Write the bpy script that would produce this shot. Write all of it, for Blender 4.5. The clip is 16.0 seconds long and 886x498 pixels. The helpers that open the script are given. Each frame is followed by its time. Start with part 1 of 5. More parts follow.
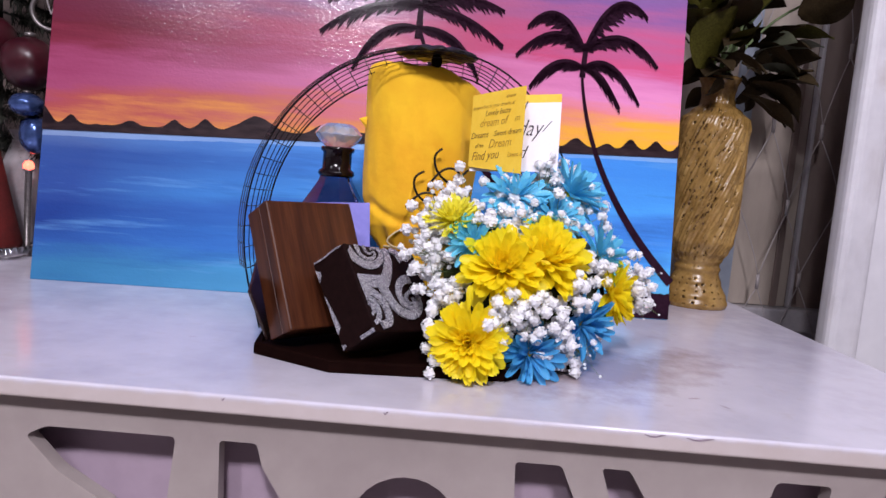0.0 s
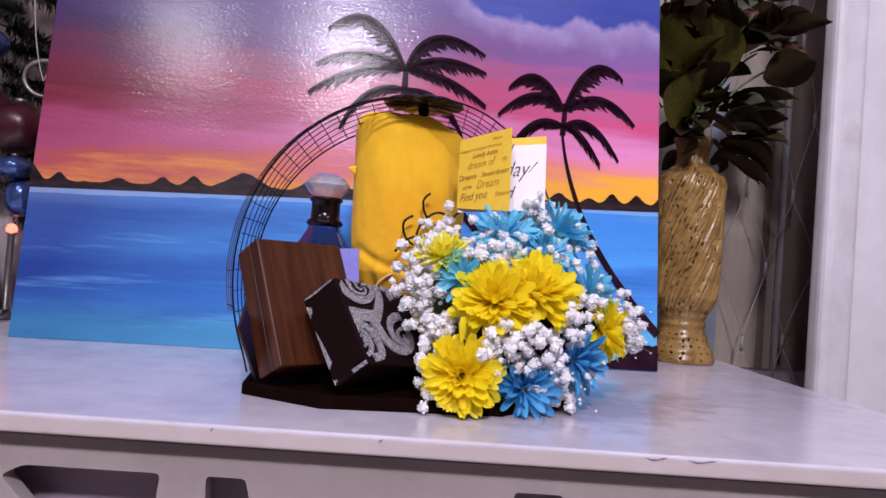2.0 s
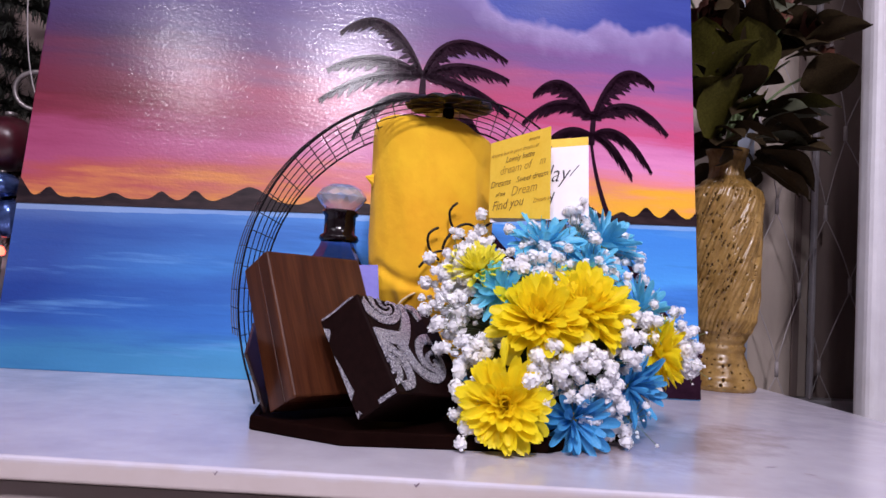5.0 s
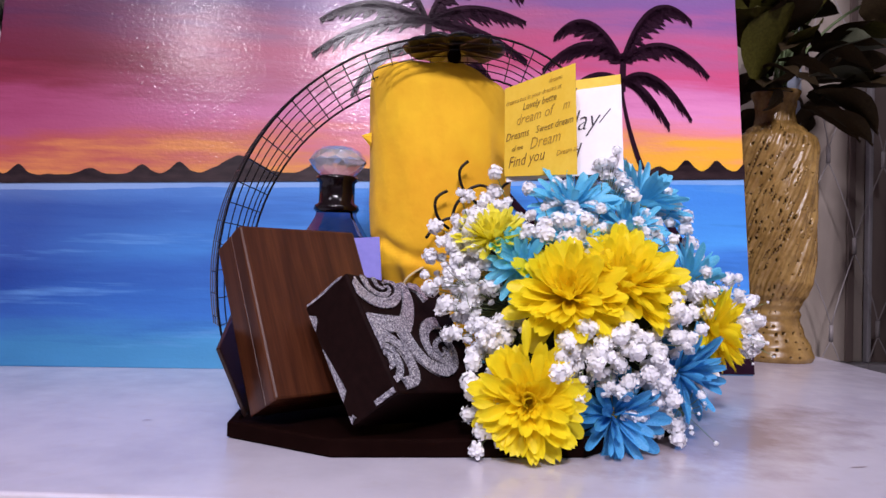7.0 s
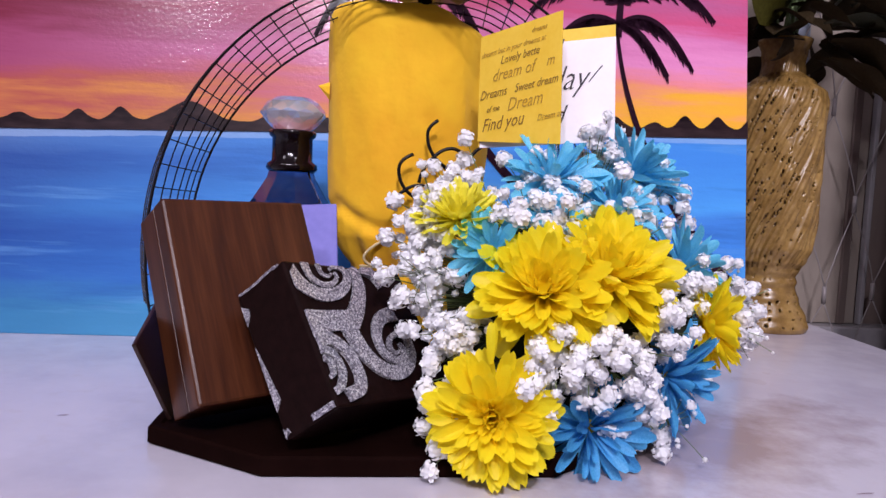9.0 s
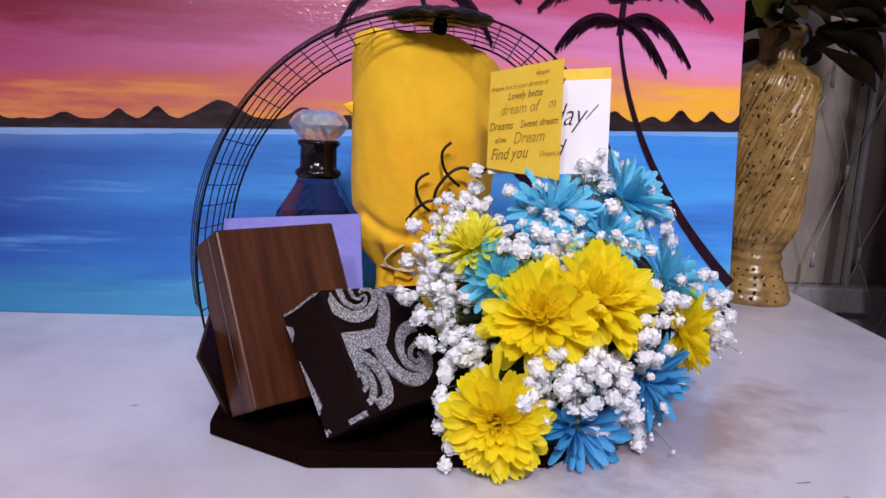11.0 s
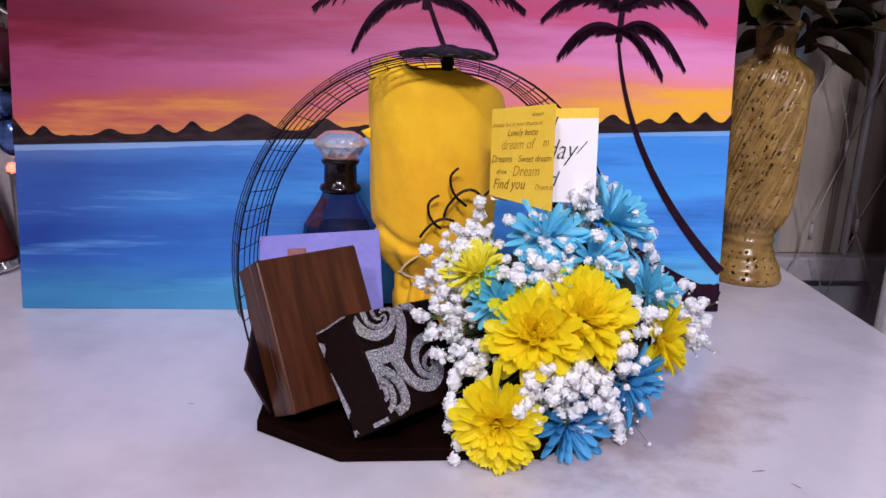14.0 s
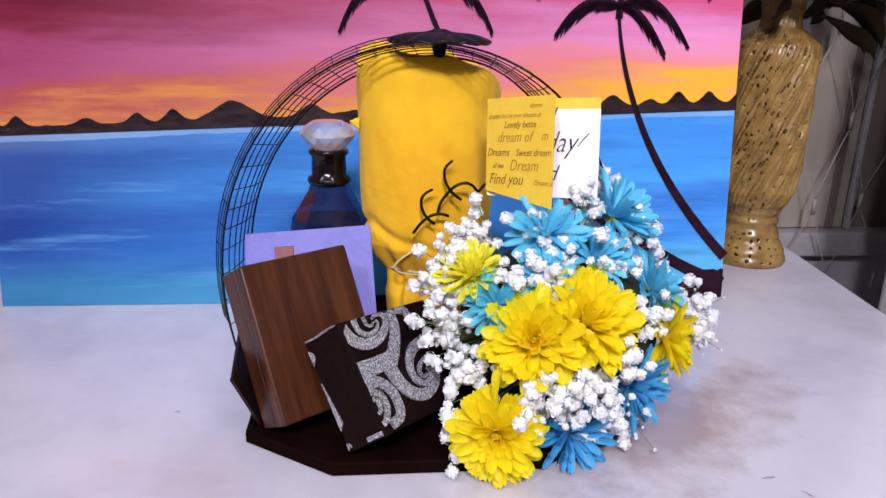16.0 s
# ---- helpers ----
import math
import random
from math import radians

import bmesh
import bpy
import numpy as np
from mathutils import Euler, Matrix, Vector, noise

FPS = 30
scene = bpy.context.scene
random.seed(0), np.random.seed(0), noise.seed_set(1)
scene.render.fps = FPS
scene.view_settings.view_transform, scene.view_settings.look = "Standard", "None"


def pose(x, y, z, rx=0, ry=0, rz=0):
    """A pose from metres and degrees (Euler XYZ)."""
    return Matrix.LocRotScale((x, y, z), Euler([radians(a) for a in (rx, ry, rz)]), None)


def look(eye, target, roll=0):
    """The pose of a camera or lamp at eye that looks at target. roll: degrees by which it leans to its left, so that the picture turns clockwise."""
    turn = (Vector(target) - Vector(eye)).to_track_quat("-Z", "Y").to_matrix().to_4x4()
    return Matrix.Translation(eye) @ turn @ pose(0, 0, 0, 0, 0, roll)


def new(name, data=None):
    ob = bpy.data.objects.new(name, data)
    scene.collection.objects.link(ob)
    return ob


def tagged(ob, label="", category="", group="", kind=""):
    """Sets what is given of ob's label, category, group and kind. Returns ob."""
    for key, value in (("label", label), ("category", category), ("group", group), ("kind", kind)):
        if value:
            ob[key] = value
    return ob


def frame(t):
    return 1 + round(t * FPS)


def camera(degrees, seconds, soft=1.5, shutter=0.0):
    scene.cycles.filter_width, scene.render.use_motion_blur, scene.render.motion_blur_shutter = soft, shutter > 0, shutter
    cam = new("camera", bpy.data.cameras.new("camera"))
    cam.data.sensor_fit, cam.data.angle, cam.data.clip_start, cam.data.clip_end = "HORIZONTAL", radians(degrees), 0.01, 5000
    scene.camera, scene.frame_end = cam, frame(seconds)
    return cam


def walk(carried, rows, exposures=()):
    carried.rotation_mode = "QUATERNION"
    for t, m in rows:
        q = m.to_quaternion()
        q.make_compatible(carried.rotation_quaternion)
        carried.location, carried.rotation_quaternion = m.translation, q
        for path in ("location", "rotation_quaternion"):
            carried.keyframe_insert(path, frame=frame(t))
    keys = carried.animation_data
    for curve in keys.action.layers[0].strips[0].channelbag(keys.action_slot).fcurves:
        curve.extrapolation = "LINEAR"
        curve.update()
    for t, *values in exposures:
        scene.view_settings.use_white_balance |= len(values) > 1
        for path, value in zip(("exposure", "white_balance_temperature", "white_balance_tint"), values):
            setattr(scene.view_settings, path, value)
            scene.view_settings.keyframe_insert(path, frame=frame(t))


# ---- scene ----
cam = camera(63.7, 16.0)
PATH = [
    (0, (-0.014, -0.779, 0.147), (0.226, 1.195, -0.064), 5.0),
    (0.5, (-0.024, -0.795, 0.158), (0.196, 1.191, 0.061), 5.0),
    (1, (-0.026, -0.794, 0.141), (0.218, 1.191, 0.126), 5.8),
    (1.5, (-0.023, -0.787, 0.124), (0.251, 1.194, 0.141), 5.2),
    (2, (-0.02, -0.782, 0.104), (0.259, 1.198, 0.153), 4.2),
    (2.5, (-0.007, -0.784, 0.095), (0.26, 1.197, 0.156), 4.9),
    (3, (-0.01, -0.777, 0.086), (0.274, 1.202, 0.147), 5.3),
    (3.5, (-0.015, -0.762, 0.091), (0.238, 1.221, 0.159), 4.6),
    (4, (-0.015, -0.734, 0.094), (0.276, 1.244, 0.165), 3.4),
    (4.5, (-0.024, -0.716, 0.098), (0.272, 1.26, 0.194), 3.6),
    (5, (-0.033, -0.715, 0.092), (0.239, 1.262, 0.226), 3.7),
    (5.2, (-0.038, -0.713, 0.092), (0.234, 1.263, 0.241), 3.6),
    (7.3, (-0.006, -0.627, 0.098), (0.188, 1.363, 0.131), 1.5),
    (7.5, (-0.004, -0.621, 0.099), (0.195, 1.369, 0.131), 1.9),
    (8, (0.0, -0.601, 0.101), (0.199, 1.389, 0.127), 1.8),
    (8.5, (0.007, -0.586, 0.102), (0.211, 1.403, 0.094), 1.9),
    (9, (0.01, -0.583, 0.122), (0.243, 1.398, -0.022), 2.8),
    (9.2, (0.01, -0.587, 0.129), (0.232, 1.395, -0.017), 2.8),
    (11.3, (-0.003, -0.636, 0.191), (0.217, 1.31, -0.212), 3.1),
    (11.5, (-0.003, -0.638, 0.199), (0.197, 1.304, -0.235), 3.2),
    (12, (-0.004, -0.65, 0.219), (0.19, 1.291, -0.225), 3.8),
    (12.5, (-0.004, -0.658, 0.23), (0.183, 1.288, -0.191), 3.2),
    (13, (-0.008, -0.671, 0.236), (0.182, 1.26, -0.252), 2.6),
    (13.5, (-0.008, -0.678, 0.238), (0.169, 1.248, -0.27), 2.6),
    (14, (-0.003, -0.684, 0.244), (0.168, 1.244, -0.26), 2.0),
    (14.5, (0.003, -0.688, 0.251), (0.186, 1.238, -0.256), 1.8),
    (15, (0.004, -0.679, 0.25), (0.196, 1.242, -0.272), 0.8),
    (15.5, (0.003, -0.667, 0.251), (0.18, 1.246, -0.304), 0.6),
    (16, (0.0, -0.654, 0.259), (0.183, 1.247, -0.336), 1.3),
]
walk(cam, [(t, look(eye, target, roll)) for t, eye, target, roll in PATH],
     exposures=[(0, -0.03, 6430, 10), (0.5, 0.14, 6430, 11), (1.5, -0.05, 6430, 12), (2, -0.15, 6430, 17), (3, -0.17, 6430, 15), (4, -0.11, 6430, 14), (5.2, -0.12, 6430, 17), (7.3, -0.11, 6430, 17), (9, -0.14, 6430, 16), (11.5, -0.24, 6430, 9), (12.5, -0.23, 6430, 13), (13, 0.06, 6430, 6), (13.5, 0.04, 6430, 6), (14, -0.22, 6430, 11), (14.5, -0.59, 6430, 15), (15, -0.29, 6430, 12), (15.5, 0.07, 6430, 5), (16, 0.04, 6430, 5)])

# ---- world and light ----
world = bpy.data.worlds.new("room_world")
scene.world = world
world.use_nodes = True
world.node_tree.nodes["Background"].inputs[0].default_value = (0.55, 0.52, 0.72, 1)
world.node_tree.nodes["Background"].inputs[1].default_value = 0.065


def lamp(name, size, power, colour, place, target):
    data = bpy.data.lights.new(name, "AREA")
    data.shape, data.size, data.energy, data.color = "DISK", size, power, colour
    ob = new(name, data)
    ob.matrix_world = look(place, target)
    return ob


lamp("overhead_light", 0.50, 8, (0.93, 0.90, 1.0), (-1.15, -1.10, 1.66), (0.05, -0.25, 0.0))
lamp("overhead_light", 0.28, 52, (0.95, 0.90, 1.0), (-0.06, -2.13, 1.64), (0.05, -0.4, 0.0))
lamp("overhead_light", 0.18, 20, (0.93, 0.91, 1.0), (-0.76, -2.16, 1.64), (-0.2, -0.4, 0.0))
# unseen fill, added to brighten the wall and pillar at the right
lamp("overhead_light", 0.30, 6, (0.95, 0.92, 1.0), (0.60, -1.12, 1.66), (0.35, -0.1, 0.0))


# ---- materials ----
def mat(name, base=(0.5, 0.5, 0.5), rough=0.5, metal=0.0, **more):
    m = bpy.data.materials.new(name)
    m.use_nodes = True
    b = m.node_tree.nodes["Principled BSDF"]
    b.inputs["Base Color"].default_value = (*base, 1)
    b.inputs["Roughness"].default_value = rough
    b.inputs["Metallic"].default_value = metal
    b.inputs["Subsurface Radius"].default_value = (1.0, 0.9, 0.8)
    for key, value in more.items():
        b.inputs[key.replace("_", " ")].default_value = value
    return m


def node(m, kind, **props):
    n = m.node_tree.nodes.new(kind)
    for key, value in props.items():
        if key == "operation":
            n.operation = value
        elif key == "blend":
            n.data_type, n.blend_type = "RGBA", value
        elif key == "feature":
            n.feature = value
        elif key == "bands":
            n.bands_direction = value
    return n


def wire(m, a, b):
    m.node_tree.links.new(a, b)


def bsdf(m):
    return m.node_tree.nodes["Principled BSDF"]


def coords(m, scale=(1, 1, 1), turn=(0, 0, 0)):
    t, p = node(m, "ShaderNodeTexCoord"), node(m, "ShaderNodeMapping")
    p.inputs["Scale"].default_value = scale
    p.inputs["Rotation"].default_value = turn
    wire(m, t.outputs["Object"], p.inputs["Vector"])
    return p.outputs["Vector"]


def noise_of(m, vec, scale, detail=4, rough=0.55):
    n = node(m, "ShaderNodeTexNoise")
    n.inputs["Scale"].default_value, n.inputs["Detail"].default_value, n.inputs["Roughness"].default_value = scale, detail, rough
    wire(m, vec, n.inputs["Vector"])
    return n.outputs["Fac"]


def ramp(m, fac, stops):
    n = node(m, "ShaderNodeValToRGB")
    els = n.color_ramp.elements
    while len(els) < len(stops):
        els.new(0.5)
    for e, (p, c) in zip(els, stops):
        e.position, e.color = p, (*c, 1)
    wire(m, fac, n.inputs["Fac"])
    return n.outputs["Color"]


def mixed(m, fac, a, b, blend="MIX"):
    n = node(m, "ShaderNodeMix", blend=blend)
    for value, slot in ((fac, n.inputs[0]), (a, n.inputs[6]), (b, n.inputs[7])):
        if isinstance(value, (int, float)):
            slot.default_value = value
        elif isinstance(value, tuple):
            slot.default_value = (*value, 1)
        else:
            wire(m, value, slot)
    return n.outputs[2]


def maths(m, op, a, b=0.0, c=0.0):
    n = node(m, "ShaderNodeMath", operation=op)
    for value, slot in zip((a, b, c), n.inputs):
        if isinstance(value, (int, float)):
            slot.default_value = value
        else:
            wire(m, value, slot)
    return n.outputs[0]


def bump(m, height, strength=0.2, distance=0.001):
    n = node(m, "ShaderNodeBump")
    n.inputs["Strength"].default_value, n.inputs["Distance"].default_value = strength, distance
    wire(m, height, n.inputs["Height"])
    wire(m, n.outputs["Normal"], bsdf(m).inputs["Normal"])


def two_tone(name, a, b, scale, rough=0.5, metal=0.0, bumped=0.15, stretch=(1, 1, 1), deep=0.0005, low=0.35, high=0.65, **more):
    """A surface that varies between two colours, with a fine relief."""
    m = mat(name, a, rough, metal, **more)
    v = coords(m, stretch)
    n1, n2 = noise_of(m, v, scale, 5), noise_of(m, v, scale * 7, 3)
    f = maths(m, "ADD", maths(m, "MULTIPLY", n1, 0.7), maths(m, "MULTIPLY", n2, 0.3))
    wire(m, ramp(m, f, [(low, a), (high, b)]), bsdf(m).inputs["Base Color"])
    if bumped:
        bump(m, f, bumped, deep)
    return m


def marble():
    m = mat("white_marble", (0.8, 0.78, 0.8), 0.16, Specular_IOR_Level=0.85)
    v = coords(m)
    cloud, fine = noise_of(m, v, 5, 6, 0.6), noise_of(m, v, 40, 4)
    c = ramp(m, cloud, [(0.3, (0.47, 0.44, 0.52)), (0.5, (0.60, 0.57, 0.66)), (0.7, (0.66, 0.63, 0.71))])
    stain = maths(m, "GREATER_THAN", noise_of(m, v, 9, 3), 0.68)
    c = mixed(m, maths(m, "MULTIPLY", stain, 0.12), c, (0.42, 0.30, 0.24))
    # a long brown smear, deepened with the bouquet's soft shadow painted in
    spot, gap = node(m, "ShaderNodeMapping"), node(m, "ShaderNodeVectorMath", operation="LENGTH")
    spot.vector_type = "TEXTURE"
    spot.inputs["Location"].default_value = (0.228, -0.212, 0.0)
    spot.inputs["Rotation"].default_value = (0, 0, radians(40))
    spot.inputs["Scale"].default_value = (1.9, 0.80, 1.0)
    wire(m, v, spot.inputs["Vector"])
    wire(m, spot.outputs["Vector"], gap.inputs[0])
    near = node(m, "ShaderNodeMapRange")
    near.inputs[1].default_value, near.inputs[2].default_value = 0.078, 0.020
    wire(m, maths(m, "ADD", gap.outputs["Value"], maths(m, "MULTIPLY", maths(m, "SUBTRACT", noise_of(m, v, 20, 6, 0.68), 0.5), 0.13)), near.inputs[0])
    c = mixed(m, maths(m, "MULTIPLY", near.outputs[0], 0.72), c, (0.29, 0.20, 0.185))
    depth = node(m, "ShaderNodeSeparateXYZ")
    wire(m, v, depth.inputs[0])
    worn = node(m, "ShaderNodeMapRange")
    worn.inputs[1].default_value, worn.inputs[2].default_value = -0.0005, -0.004
    wire(m, maths(m, "ADD", depth.outputs[2], maths(m, "MULTIPLY", maths(m, "SUBTRACT", noise_of(m, v, 60, 4), 0.5), 0.006)), worn.inputs[0])
    blotch = mixed(m, noise_of(m, v, 26, 5, 0.65), (0.46, 0.36, 0.30), (0.60, 0.52, 0.50))
    c = mixed(m, maths(m, "MULTIPLY", worn.outputs[0], 0.75), c, blotch)
    wire(m, c, bsdf(m).inputs["Base Color"])
    wire(m, maths(m, "MULTIPLY_ADD", fine, 0.18, 0.10), bsdf(m).inputs["Roughness"])
    bump(m, fine, 0.05, 0.0005)
    return m


def painted_scene():
    """The sunset painting: bands of sky and sea laid on with broad strokes."""
    m = mat("sunset_paint", (0.5, 0.3, 0.5), 0.10, Specular_IOR_Level=0.10, Coat_Weight=0.27, Coat_Roughness=0.30)
    t, sep = node(m, "ShaderNodeTexCoord"), node(m, "ShaderNodeSeparateXYZ")
    wire(m, t.outputs["Object"], sep.inputs[0])
    x, v = sep.outputs[0], sep.outputs[2]
    strokes = noise_of(m, coords(m, (3.0, 1, 26)), 1.6, 5, 0.6)
    broad = noise_of(m, coords(m, (1.6, 1, 9)), 2.2, 3, 0.5)
    streak = maths(m, "ADD", maths(m, "MULTIPLY", maths(m, "SUBTRACT", strokes, 0.5), 0.105), maths(m, "MULTIPLY", maths(m, "SUBTRACT", broad, 0.5), 0.05))
    level = maths(m, "SUBTRACT", v, maths(m, "MULTIPLY", x, 0.045))
    w = maths(m, "MULTIPLY", maths(m, "ADD", level, streak), 2.0)
    sea_w = maths(m, "MULTIPLY", maths(m, "ADD", level, maths(m, "MULTIPLY", streak, 0.6)), 2.0)
    sky_left = ramp(m, w, [(0.33, (0.702, 0.331, 0.0253)), (0.37, (0.597, 0.218, 0.0675)), (0.405, (0.367, 0.0723, 0.0734)), (0.45, (0.32, 0.0605, 0.137)), (0.49, (0.29, 0.049, 0.121)), (0.53, (0.183, 0.0196, 0.0455)), (0.57, (0.126, 0.0104, 0.025)), (0.63, (0.122, 0.0138, 0.0404)), (0.69, (0.0725, 0.0138, 0.0551)), (0.74, (0.0382, 0.0126, 0.0734)), (0.95, (0.0534, 0.0346, 0.169))])
    sky_right = ramp(m, w, [(0.34, (0.915, 0.504, 0.0306)), (0.385, (0.936, 0.45, 0.051)), (0.43, (0.874, 0.279, 0.265)), (0.48, (0.79, 0.279, 0.53)), (0.53, (0.686, 0.207, 0.439)), (0.58, (0.624, 0.0945, 0.224)), (0.64, (0.477, 0.126, 0.287)), (0.7, (0.255, 0.116, 0.333)), (0.78, (0.212, 0.143, 0.337)), (0.88, (0.156, 0.116, 0.33)), (0.97, (0.0562, 0.0648, 0.318))])
    across = maths(m, "MULTIPLY_ADD", maths(m, "ADD", x, maths(m, "MULTIPLY", broad, 0.25)), 1.7, 0.28)
    clamp = node(m, "ShaderNodeClamp")
    wire(m, across, clamp.inputs[0])
    side = clamp.outputs[0]
    sky = mixed(m, side, sky_left, sky_right)
    # deep blue above the cloud tops
    start = node(m, "ShaderNodeMapRange")
    start.interpolation_type = "SMOOTHSTEP"
    start.inputs[1].default_value, start.inputs[2].default_value = 0.16, -0.02
    wire(m, x, start.inputs[0])
    tops = noise_of(m, coords(m, (1, 1, 0.8)), 17, 3, 0.55)
    edge = maths(m, "ADD", maths(m, "MULTIPLY_ADD", tops, 0.075, 0.362), maths(m, "MULTIPLY", start.outputs[0], 0.10))
    above = node(m, "ShaderNodeMapRange")
    above.inputs[1].default_value, above.inputs[2].default_value = -0.004, 0.008
    wire(m, maths(m, "SUBTRACT", level, edge), above.inputs[0])
    rim = node(m, "ShaderNodeMapRange")
    rim.inputs[1].default_value, rim.inputs[2].default_value = -0.035, 0.0
    wire(m, maths(m, "SUBTRACT", level, edge), rim.inputs[0])
    sky = mixed(m, maths(m, "MULTIPLY", maths(m, "MULTIPLY", rim.outputs[0], noise_of(m, coords(m, (1, 1, 1.3)), 24, 4, 0.6)), 0.9), sky, (0.50, 0.43, 0.72))
    sky = mixed(m, above.outputs[0], sky, mixed(m, strokes, (0.018, 0.030, 0.22), (0.075, 0.11, 0.42)))
    sea_left = ramp(m, sea_w, [(0, (0.0328, 0.156, 0.32)), (0.06, (0.041, 0.18, 0.361)), (0.11, (0.0287, 0.0943, 0.328)), (0.17, (0.018, 0.0459, 0.221)), (0.24, (0.0312, 0.0738, 0.279)), (0.3, (0.0369, 0.082, 0.279)), (0.34, (0.0738, 0.131, 0.328))])
    sea_right = ramp(m, sea_w, [(0.0, (0.12, 0.44, 0.74)), (0.07, (0.10, 0.42, 0.78)), (0.12, (0.06, 0.27, 0.76)), (0.19, (0.06, 0.24, 0.70)), (0.23, (0.08, 0.36, 0.84)), (0.30, (0.06, 0.27, 0.76)), (0.35, (0.07, 0.31, 0.80))])
    offshore = node(m, "ShaderNodeClamp")
    wire(m, maths(m, "MULTIPLY_ADD", maths(m, "ADD", x, maths(m, "MULTIPLY", broad, 0.25)), 2.5, 0.50), offshore.inputs[0])
    sea = mixed(m, offshore.outputs[0], sea_left, sea_right)
    ripple = node(m, "ShaderNodeMapRange")
    ripple.inputs[1].default_value, ripple.inputs[2].default_value = 0.56, 0.72
    wire(m, noise_of(m, coords(m, (3.2, 1, 44)), 1.5, 4, 0.6), ripple.inputs[0])
    sea = mixed(m, maths(m, "MULTIPLY", ripple.outputs[0], 0.55), sea, (0.16, 0.38, 0.70))
    swell = node(m, "ShaderNodeMapRange")
    swell.inputs[1].default_value, swell.inputs[2].default_value = 0.50, 0.68
    wire(m, noise_of(m, coords(m, (2.0, 1, 26)), 2.1, 5, 0.65), swell.inputs[0])
    sea = mixed(m, maths(m, "MULTIPLY", swell.outputs[0], 0.40), sea, (0.015, 0.055, 0.26))
    shore = maths(m, "GREATER_THAN", maths(m, "ADD", level, maths(m, "MULTIPLY", streak, 0.12)), 0.168)
    sea = mixed(m, maths(m, "MULTIPLY", maths(m, "MULTIPLY", shore, broad), 0.55), sea, (0.50, 0.66, 0.86))
    sea_to_sky = maths(m, "GREATER_THAN", level, 0.174)
    wire(m, mixed(m, sea_to_sky, sea, sky), bsdf(m).inputs["Base Color"])
    weave = noise_of(m, coords(m, (1, 1, 1)), 420, 2)
    relief = maths(m, "ADD", maths(m, "MULTIPLY", strokes, 0.9), maths(m, "MULTIPLY", weave, 0.35))
    ridges = noise_of(m, coords(m, (14, 1, 190)), 1.0, 3, 0.6)
    relief = maths(m, "ADD", relief, maths(m, "MULTIPLY", ridges, 0.4))
    bump(m, maths(m, "ADD", relief, maths(m, "MULTIPLY", noise_of(m, coords(m, (1, 1, 1.6)), 210, 2), 0.8)), 0.50, 0.0006)
    return m


def wood():
    m = mat("walnut_wood", (0.2, 0.09, 0.05), 0.34, Specular_IOR_Level=0.3)
    v = coords(m, (14, 14, 1.2))
    g, f = noise_of(m, v, 6, 6, 0.65), noise_of(m, coords(m, (90, 90, 3)), 6, 3)
    c = ramp(m, maths(m, "ADD", maths(m, "MULTIPLY", g, 0.75), maths(m, "MULTIPLY", f, 0.25)), [(0.35, (0.022, 0.006, 0.003)), (0.5, (0.054, 0.015, 0.006)), (0.65, (0.094, 0.030, 0.011))])
    wire(m, c, bsdf(m).inputs["Base Color"])
    bump(m, f, 0.12, 0.0004)
    return m


def glitter():
    m = mat("silver_glitter", (0.6, 0.6, 0.65), 0.25, 0.45)
    t, vor = node(m, "ShaderNodeTexCoord"), node(m, "ShaderNodeTexVoronoi")
    vor.inputs["Scale"].default_value = 1500
    wire(m, t.outputs["Object"], vor.inputs["Vector"])
    sep = node(m, "ShaderNodeSeparateXYZ")
    wire(m, vor.outputs["Color"], sep.inputs[0])
    wire(m, ramp(m, sep.outputs[0], [(0.0, (0.13, 0.12, 0.15)), (0.6, (0.42, 0.40, 0.47)), (1.0, (0.96, 0.95, 0.98))]), bsdf(m).inputs["Base Color"])
    bump(m, sep.outputs[1], 0.9, 0.0012)
    return m


def stained_plaster():
    """White plaster with grey smudges and a rusty spot."""
    m = two_tone("stained_plaster", (0.56, 0.54, 0.58), (0.68, 0.66, 0.70), 7, 0.5, bumped=0.12)
    v = coords(m)
    base = bsdf(m).inputs["Base Color"].links[0].from_socket
    spot = node(m, "ShaderNodeVectorMath", operation="DISTANCE")
    wire(m, v, spot.inputs[0])
    spot.inputs[1].default_value = (0.652, 0.095, 0.315)
    near = node(m, "ShaderNodeMapRange")
    near.inputs[1].default_value, near.inputs[2].default_value = 0.055, 0.0
    wire(m, maths(m, "ADD", spot.outputs["Value"], maths(m, "MULTIPLY", noise_of(m, v, 30, 4), 0.06)), near.inputs[0])
    c = mixed(m, maths(m, "MULTIPLY", near.outputs[0], 0.8), base, (0.34, 0.22, 0.15))
    grime = node(m, "ShaderNodeMapRange")
    grime.inputs[1].default_value, grime.inputs[2].default_value = 0.55, 0.75
    wire(m, noise_of(m, coords(m, (1, 1, 0.35)), 18, 5, 0.6), grime.inputs[0])
    wire(m, mixed(m, maths(m, "MULTIPLY", grime.outputs[0], 0.35), c, (0.38, 0.33, 0.32)), bsdf(m).inputs["Base Color"])
    return m


